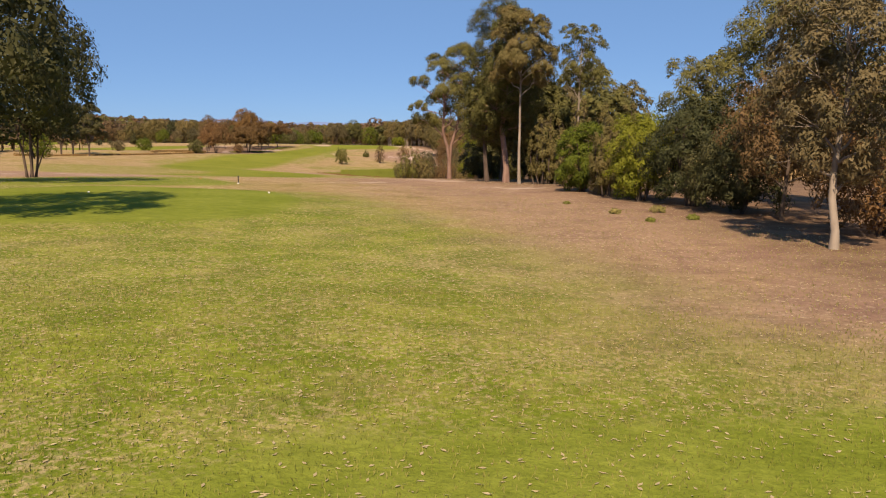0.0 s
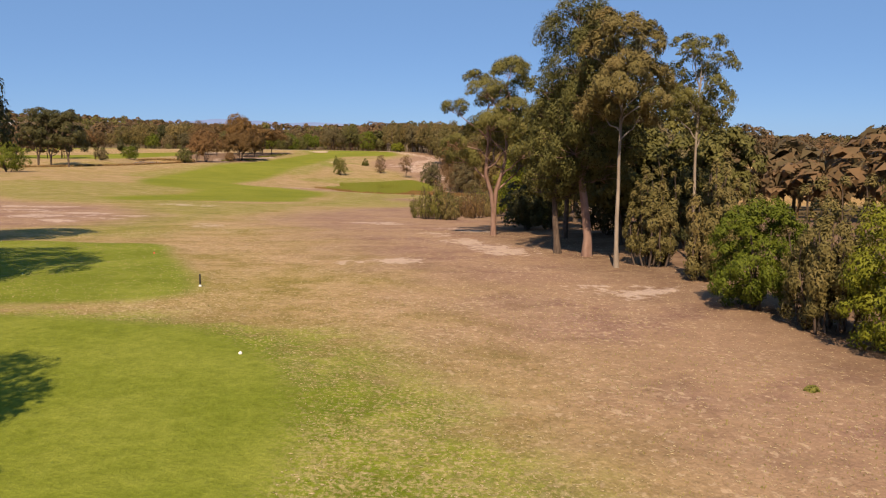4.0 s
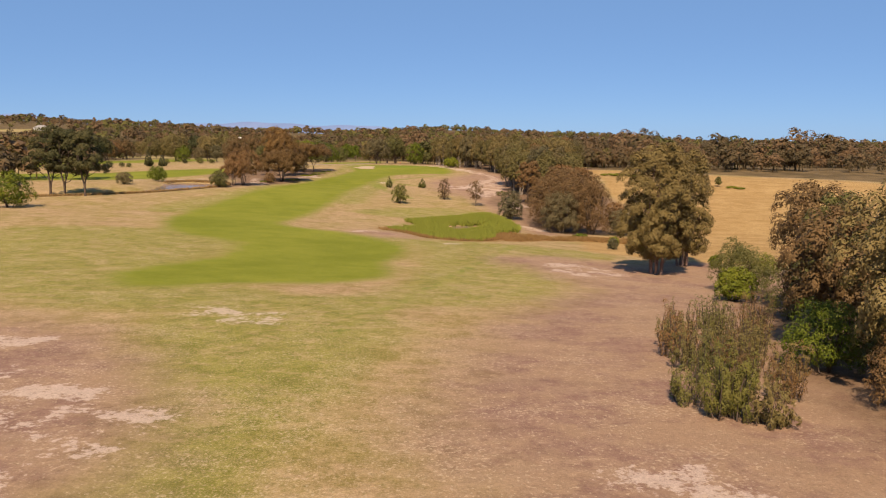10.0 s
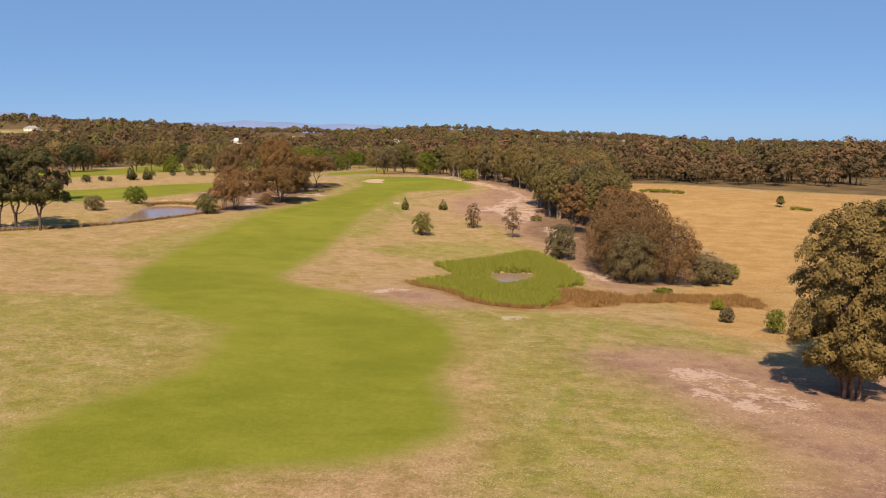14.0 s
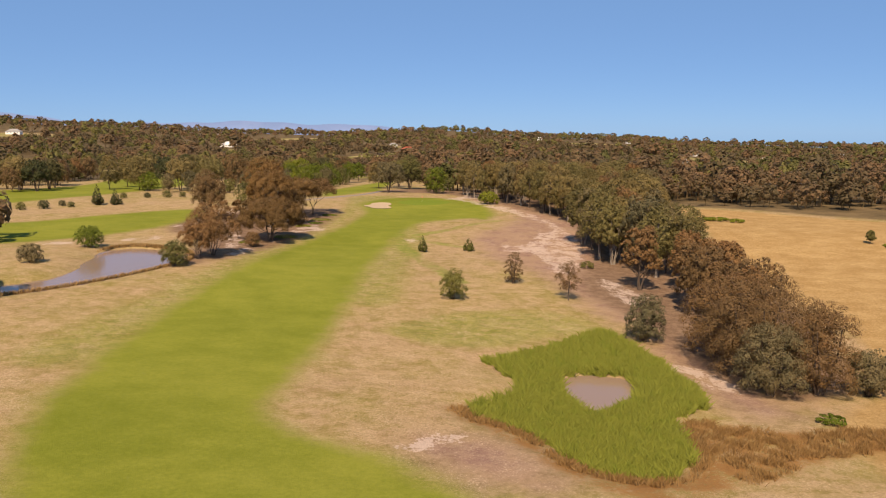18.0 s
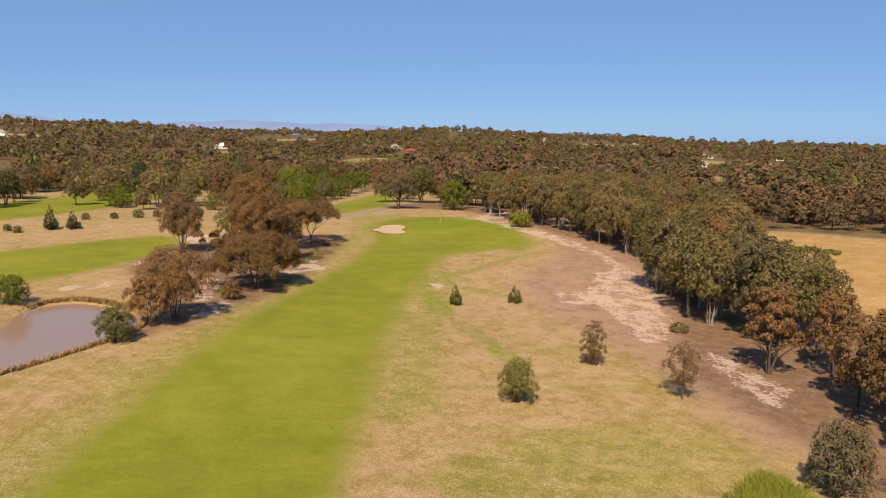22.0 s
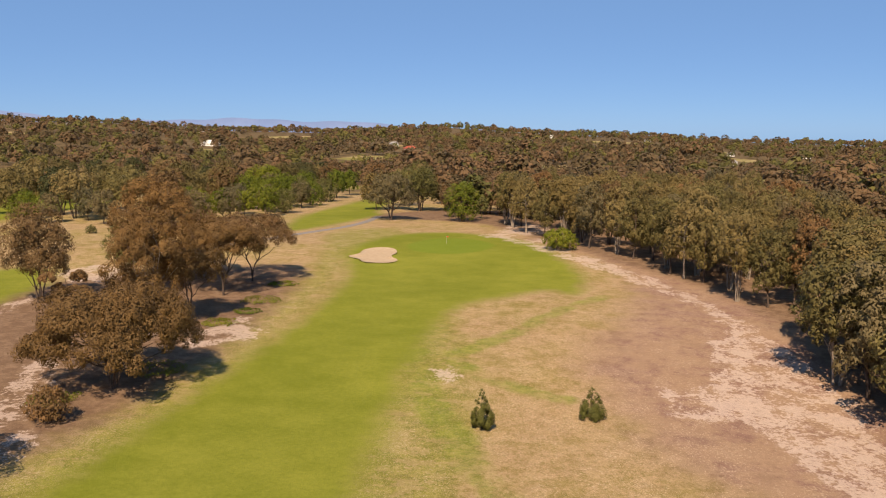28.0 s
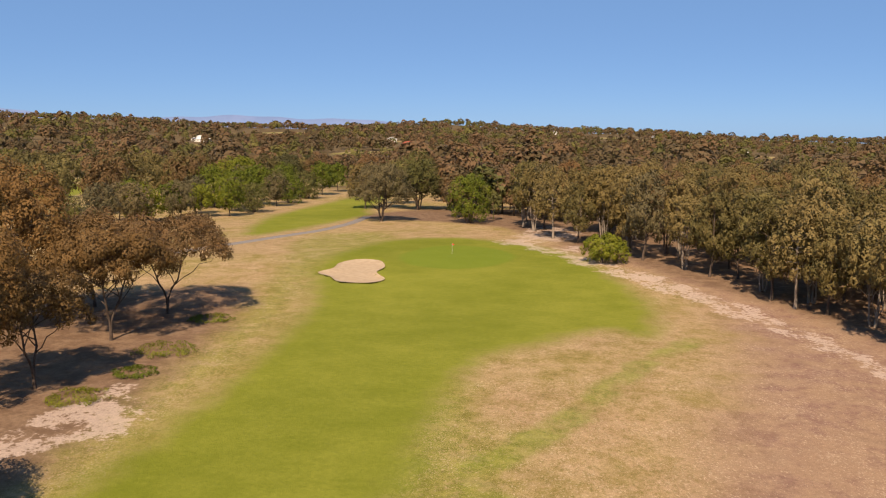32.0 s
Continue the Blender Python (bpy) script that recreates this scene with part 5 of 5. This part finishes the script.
woodland("woodland", 16, 420, lambda r, n: (r.uniform(45, 260, n), r.uniform(20, 225, n)), 210, 0.11, FOREST, "brown woodland beyond the grove", (7, 12))
woodland("woodland", 18, 330, lambda r, n: tuple(np.array([(x, y) for x, y in zip(r.uniform(44, 330, n * 4), r.uniform(505, 770, n * 4)) if y > 533 - 0.22 * (x - 60)][:n]).T), 260, 0.085, FOREST, "dense gum woodland behind the dry field", (6, 10.5))
woodland("woodland", 17, 260, lambda r, n: (r.uniform(-330, -175, n), r.uniform(120, 420, n)), 180, 0.12, FOREST, "gum woodland left of the course", (9, 15))


def distant_range():
    """Blue ranges far beyond the woods, the haze of distance put into their colour."""
    xs = np.linspace(-2600, 1400, 120)
    top = 62 + 8 * np.sin(xs / 260) + 4 * np.sin(xs / 97 + 1) + 3 * np.sin(xs / 41) + np.clip((-1900 - xs) / 12, 0, 45) - np.clip((xs + 560) / 14, 0, 140)
    v = np.concatenate([np.stack([xs, np.full(120, 4420.0), np.full(120, -80.0)], 1), np.stack([xs, np.full(120, 4560.0), top], 1), np.stack([xs, np.full(120, 4800.0), np.full(120, -80.0)], 1)])
    i = np.arange(119)
    f = np.concatenate([np.stack([i + k, i + 1 + k, i + 121 + k, i + 120 + k], 1) for k in (0, 120)])
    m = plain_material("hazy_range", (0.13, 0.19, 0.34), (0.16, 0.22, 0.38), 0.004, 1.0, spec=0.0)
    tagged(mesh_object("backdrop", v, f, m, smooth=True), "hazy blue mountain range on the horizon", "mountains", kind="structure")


distant_range()


def solid(points, faces):
    bm = bmesh.new()
    v = [bm.verts.new(p) for p in points]
    for f in faces:
        bm.faces.new([v[i] for i in f])
    bmesh.ops.recalc_face_normals(bm, faces=bm.faces[:])
    return bm


def block(a, b):
    (x0, y0, z0), (x1, y1, z1) = a, b
    return solid([(x, y, z) for z in (z0, z1) for x, y in ((x0, y0), (x1, y0), (x1, y1), (x0, y1))], ((0, 1, 2, 3), (4, 5, 6, 7), (0, 1, 5, 4), (1, 2, 6, 5), (2, 3, 7, 6), (3, 0, 4, 7)))


def part(name, bm, material, parent, label=""):
    """One mesh object under a thing."""
    me = bpy.data.meshes.new(name)
    bm.to_mesh(me)
    bm.free()
    me.materials.append(material)
    ob = new(name, me)
    ob.parent = parent
    if label:
        ob["label"] = label
    return ob


def house(x, y, length, wall, roof, turn):
    """A long low house: walls, hipped roof with eaves, chimney, windows."""
    h = tagged(new("house"), "low " + ("white" if wall is WHITE else "tan brick") + " house with a " + {ROOFRED: "red", ROOFGREY: "grey", WHITE: "white"}[roof] + " roof among trees", "house", "houses on the hillside")
    L, D, H = length / 2, length * 0.27, 3.4
    part("wall", block((-L, -D, -3.0), (L, D, H)), wall, h)
    e, r = 0.7, D * 0.75
    top = part("roof", solid([(-L - e, -D - e, H), (L + e, -D - e, H), (L + e, D + e, H), (-L - e, D + e, H), (-L + D, 0, H + r), (L - D, 0, H + r)],
                       ((0, 1, 5, 4), (1, 2, 5), (2, 3, 4, 5), (3, 0, 4), (3, 2, 1, 0))), roof, h)
    part("chimney", block((L * 0.4, 0.2, H + r * 0.3), (L * 0.4 + 0.8, 1.0, H + r + 0.9)), BRICK, top)
    n = max(2, int(length / 5))
    for i in range(n):
        cx = -L + (i + 0.5) * 2 * L / n
        part("window", block((cx - 0.8, -D - 0.06, 0.9), (cx + 0.8, -D + 0.02, 2.2)), GLASS, h)
    h.matrix_basis = pose(x, y, z_at(x, y) + 1.0, 0, 0, turn)


for i, (x, y, length, wall, roof) in enumerate(HOUSES):
    house(x, y, length, wall, roof, (i * 37) % 50 - 25)


def cart_path():
    """A grey path curving behind the bunker."""
    p = np.array([(-118, 524), (-112, 537), (-105, 551), (-99, 564), (-92, 578), (-87, 596), (-85, 618)], float)
    t = np.linspace(0, len(p) - 1, 90)
    q = np.stack([np.interp(t, np.arange(len(p)), p[:, k]) for k in (0, 1)], 1)
    for _ in range(12):
        q[1:-1] = (q[:-2] + q[1:-1] + q[2:]) / 3
    d = np.gradient(q, axis=0)
    d /= np.linalg.norm(d, axis=1)[:, None]
    s = np.stack([-d[:, 1], d[:, 0]], 1)
    rows = [q + s * w for w in (-1.3, -1.2, 0.0, 1.2, 1.3)]
    v = np.concatenate([np.concatenate([r, (height(r[:, 0], r[:, 1]) + up)[:, None]], 1) for r, up in zip(rows, (-0.1, 0.10, 0.13, 0.10, -0.1))])
    i = np.arange(89)
    f = np.concatenate([np.stack([i + k * 90, i + 1 + k * 90, i + 1 + (k + 1) * 90, i + (k + 1) * 90], 1) for k in range(4)])
    tagged(mesh_object("path", v, f, GRAVEL, smooth=True), "grey cart path curving behind the bunker", "path", kind="structure")


cart_path()


# ---- reeds, rushes and grass ----
def blades(name, seed, count, area, tall, wide, material, label, category):
    r = np.random.default_rng(seed)
    x, y = area(r, count)
    z = height(x, y)
    h = tall * (0.6 + 0.7 * r.random(count))
    a = r.random(count) * 6.283
    ux, uy = np.cos(a) * wide / 2, np.sin(a) * wide / 2
    lx, ly = r.normal(size=count) * 0.38 * h, r.normal(size=count) * 0.38 * h
    q = np.stack([np.stack([x - ux, y - uy, z - 0.03], 1), np.stack([x + ux, y + uy, z - 0.03], 1), np.stack([x + lx * 0.5 + ux * 0.7, y + ly * 0.5 + uy * 0.7, z + h * 0.62], 1),
                  np.stack([x + lx, y + ly, z + h], 1)], 1)
    ob = mesh_object(name, q.reshape(-1, 3), np.arange(count * 4).reshape(-1, 4), material)
    return tagged(ob, label, category, kind="stuff")


def within(loop, other=None, gap=0.0, dense=None):
    def pick(r, n):
        (ax, ay), (bx, by) = loop.min(0), loop.max(0)
        xs, ys = np.zeros(0), np.zeros(0)
        while len(xs) < n:
            x, y = r.uniform(ax, bx, n * 2), r.uniform(ay, by, n * 2)
            ok = inside(loop, x, y) > 0
            if other is not None:
                ok &= inside(other, x, y) < gap
            if dense:
                ok &= dense(x, y)
            xs, ys = np.concatenate([xs, x[ok]]), np.concatenate([ys, y[ok]])
        return xs[:n], ys[:n]
    return pick


def tufts(spots, n, spread):
    """Stems gathered in loose clumps."""
    def pick(r, count):
        x, y = spots(r, n)
        k = (r.random(count) ** 1.4 * n).astype(int)
        return x[k] + r.normal(size=count) * spread, y[k] + r.normal(size=count) * spread
    return pick


blades("reed_bed", 21, 90000, within(REEDS, None, 0, lambda x, y: (inside(REEDS, x, y) > 0.7 + 0.9 * np.sin(x * 1.7 + y * 0.9) * np.sin(y * 1.1 - x * 0.5)) & (inside(POOL, x, y) < 0.1 + 0.6 * np.sin(x * 2.1 + y) * np.sin(y * 1.3 - x * 0.7))), 1.25, 0.075, REED, "dense green reeds filling the low ground", "reeds")
blades("rushes", 22, 17000, tufts(within(RUSHES, REEDS, 1.2, lambda x, y: (x > -13) & (np.sin(x * 0.9) * np.sin(y * 1.3 + x * 0.4) > -0.1) | (inside(REEDS, x, y) > -1.9)), 460, 0.45), 0.75, 0.08, RUSH, "rusty brown rushes fringing the reed bed", "rushes")
rim = smooth_loop([tuple(POND.mean(0) + (p - POND.mean(0)) * 1.035) for p in POND[::6]])
blades("pond_grass", 23, 7000, within(rim, POND, 0.0), 0.8, 0.22, RUSH, "straw-coloured grass fringe round the pond", "grass")
NEAR = smooth_loop([(-16, 13), (-30, 48), (-22, 64), (-6, 76), (4, 60), (14, 34), (12, 13)])
blades("grass", 24, 44000, within(NEAR, None, 0, lambda x, y: (inside(TEE_BACK, x, y) < 0) & (inside(TEE_MIDDLE, x, y) < 0) & (np.hypot(x + 2, y - 10) < 12 + 50 * np.abs(np.sin(x * 7.3 + y * 5.1)))), 0.05, 0.03, BLADE, "short dry rough grass", "grass")

blades("turf", 25, 60000, within(smooth_loop([(-7, 6.5), (-13, 15), (-17, 27), (-4, 30), (8, 24), (8, 15), (5, 6.5)])), 0.055, 0.014, TURFBLADE, "green mown turf blades around the back tee", "grass")


def flecks(name, seed, count, area, size, material, label, category):
    """Fallen leaves lying loose on the turf."""
    r = np.random.default_rng(seed)
    x, y = area(r, count)
    a, s = r.random(count) * 6.283, size * (0.5 + r.random(count))
    ux, uy = np.cos(a) * s, np.sin(a) * s
    q = []
    for fx, fy in ((1, 0), (0, 0.35), (-1, 0), (0, -0.35)):
        px, py = x + ux * fx - uy * fy, y + uy * fx + ux * fy
        q.append(np.stack([px, py, height(px, py) + 0.008 + 0.015 * r.random(count)], 1))
    ob = mesh_object(name, np.stack(q, 1).reshape(-1, 3), np.arange(count * 4).reshape(-1, 4), material)
    return tagged(ob, label, category, kind="stuff")


flecks("fallen_leaves", 31, 60000, within(smooth_loop([(-9, 8), (-20, 14), (-40, 60), (-36, 100), (0, 104), (10, 60), (14, 30), (10, 8)]), TEE_MIDDLE, 0.0), 0.042, LITTER, "pale fallen gum leaves scattered over rough grass", "leaves")

# ---- course furniture ----
def lathe(points, sides=12):
    """A turned solid from (radius, height) pairs."""
    bm = bmesh.new()
    rings = [[bm.verts.new((r * math.cos(6.2832 * i / sides), r * math.sin(6.2832 * i / sides), z)) for i in range(sides)] for r, z in points]
    for a, b in zip(rings, rings[1:]):
        for i in range(sides):
            bm.faces.new((a[i], a[(i + 1) % sides], b[(i + 1) % sides], b[i]))
    bm.faces.new(rings[0][::-1])
    bm.faces.new(rings[-1])
    return bm


post = tagged(new("tee_post"), "short black post with a pale foot beside the tee", "post")
part("shaft", lathe([(0.045, 0.12), (0.045, 0.60), (0.03, 0.64)]), BLACK, post)
part("foot", lathe([(0.07, -0.05), (0.07, 0.10), (0.05, 0.13)]), WHITE, post, "pale foot")
post.matrix_basis = stand(-16.9, 70.1)
REDPAINT = plain_material("red_paint", (0.50, 0.06, 0.03), (0.58, 0.09, 0.05), 5.0, 0.5)
for x, y, m, label in ((-12.0, 57.5, WHITE, "round white tee marker"), (-21.5, 55.5, WHITE, "round white tee marker"), (-23.5, 83.0, REDPAINT, "round red tee marker"), (-34.0, 80.0, REDPAINT, "round red tee marker")):
    mk = tagged(new("tee_marker"), label, "marker", "tee markers")
    part("ball", lathe([(0.02, 0.0), (0.05, 0.02), (0.065, 0.06), (0.05, 0.10), (0.02, 0.12)]), m, mk)
    part("spike", lathe([(0.015, -0.1), (0.02, 0.03)], 6), BLACK, mk)
    mk.matrix_basis = stand(x, y)
flag = tagged(new("flagstick"), "thin pale flagstick with a red flag on the green", "flagstick")
part("pole", lathe([(0.02, -0.2), (0.02, 2.1), (0.012, 2.15)], 8), WHITE, flag)
bm = bmesh.new()
rows = [[bm.verts.new((0.02 + 0.09 * i, 0.05 * math.sin(i * 1.1), 2.08 - 0.36 * j + (0.02 * i if j else -0.02 * i))) for i in range(6)] for j in range(2)]
for i in range(5):
    bm.faces.new((rows[0][i], rows[0][i + 1], rows[1][i + 1], rows[1][i]))
part("flag", bm, REDPAINT, flag, "red cloth flag")
flag.matrix_basis = stand(-59.5, 541.0, 20)
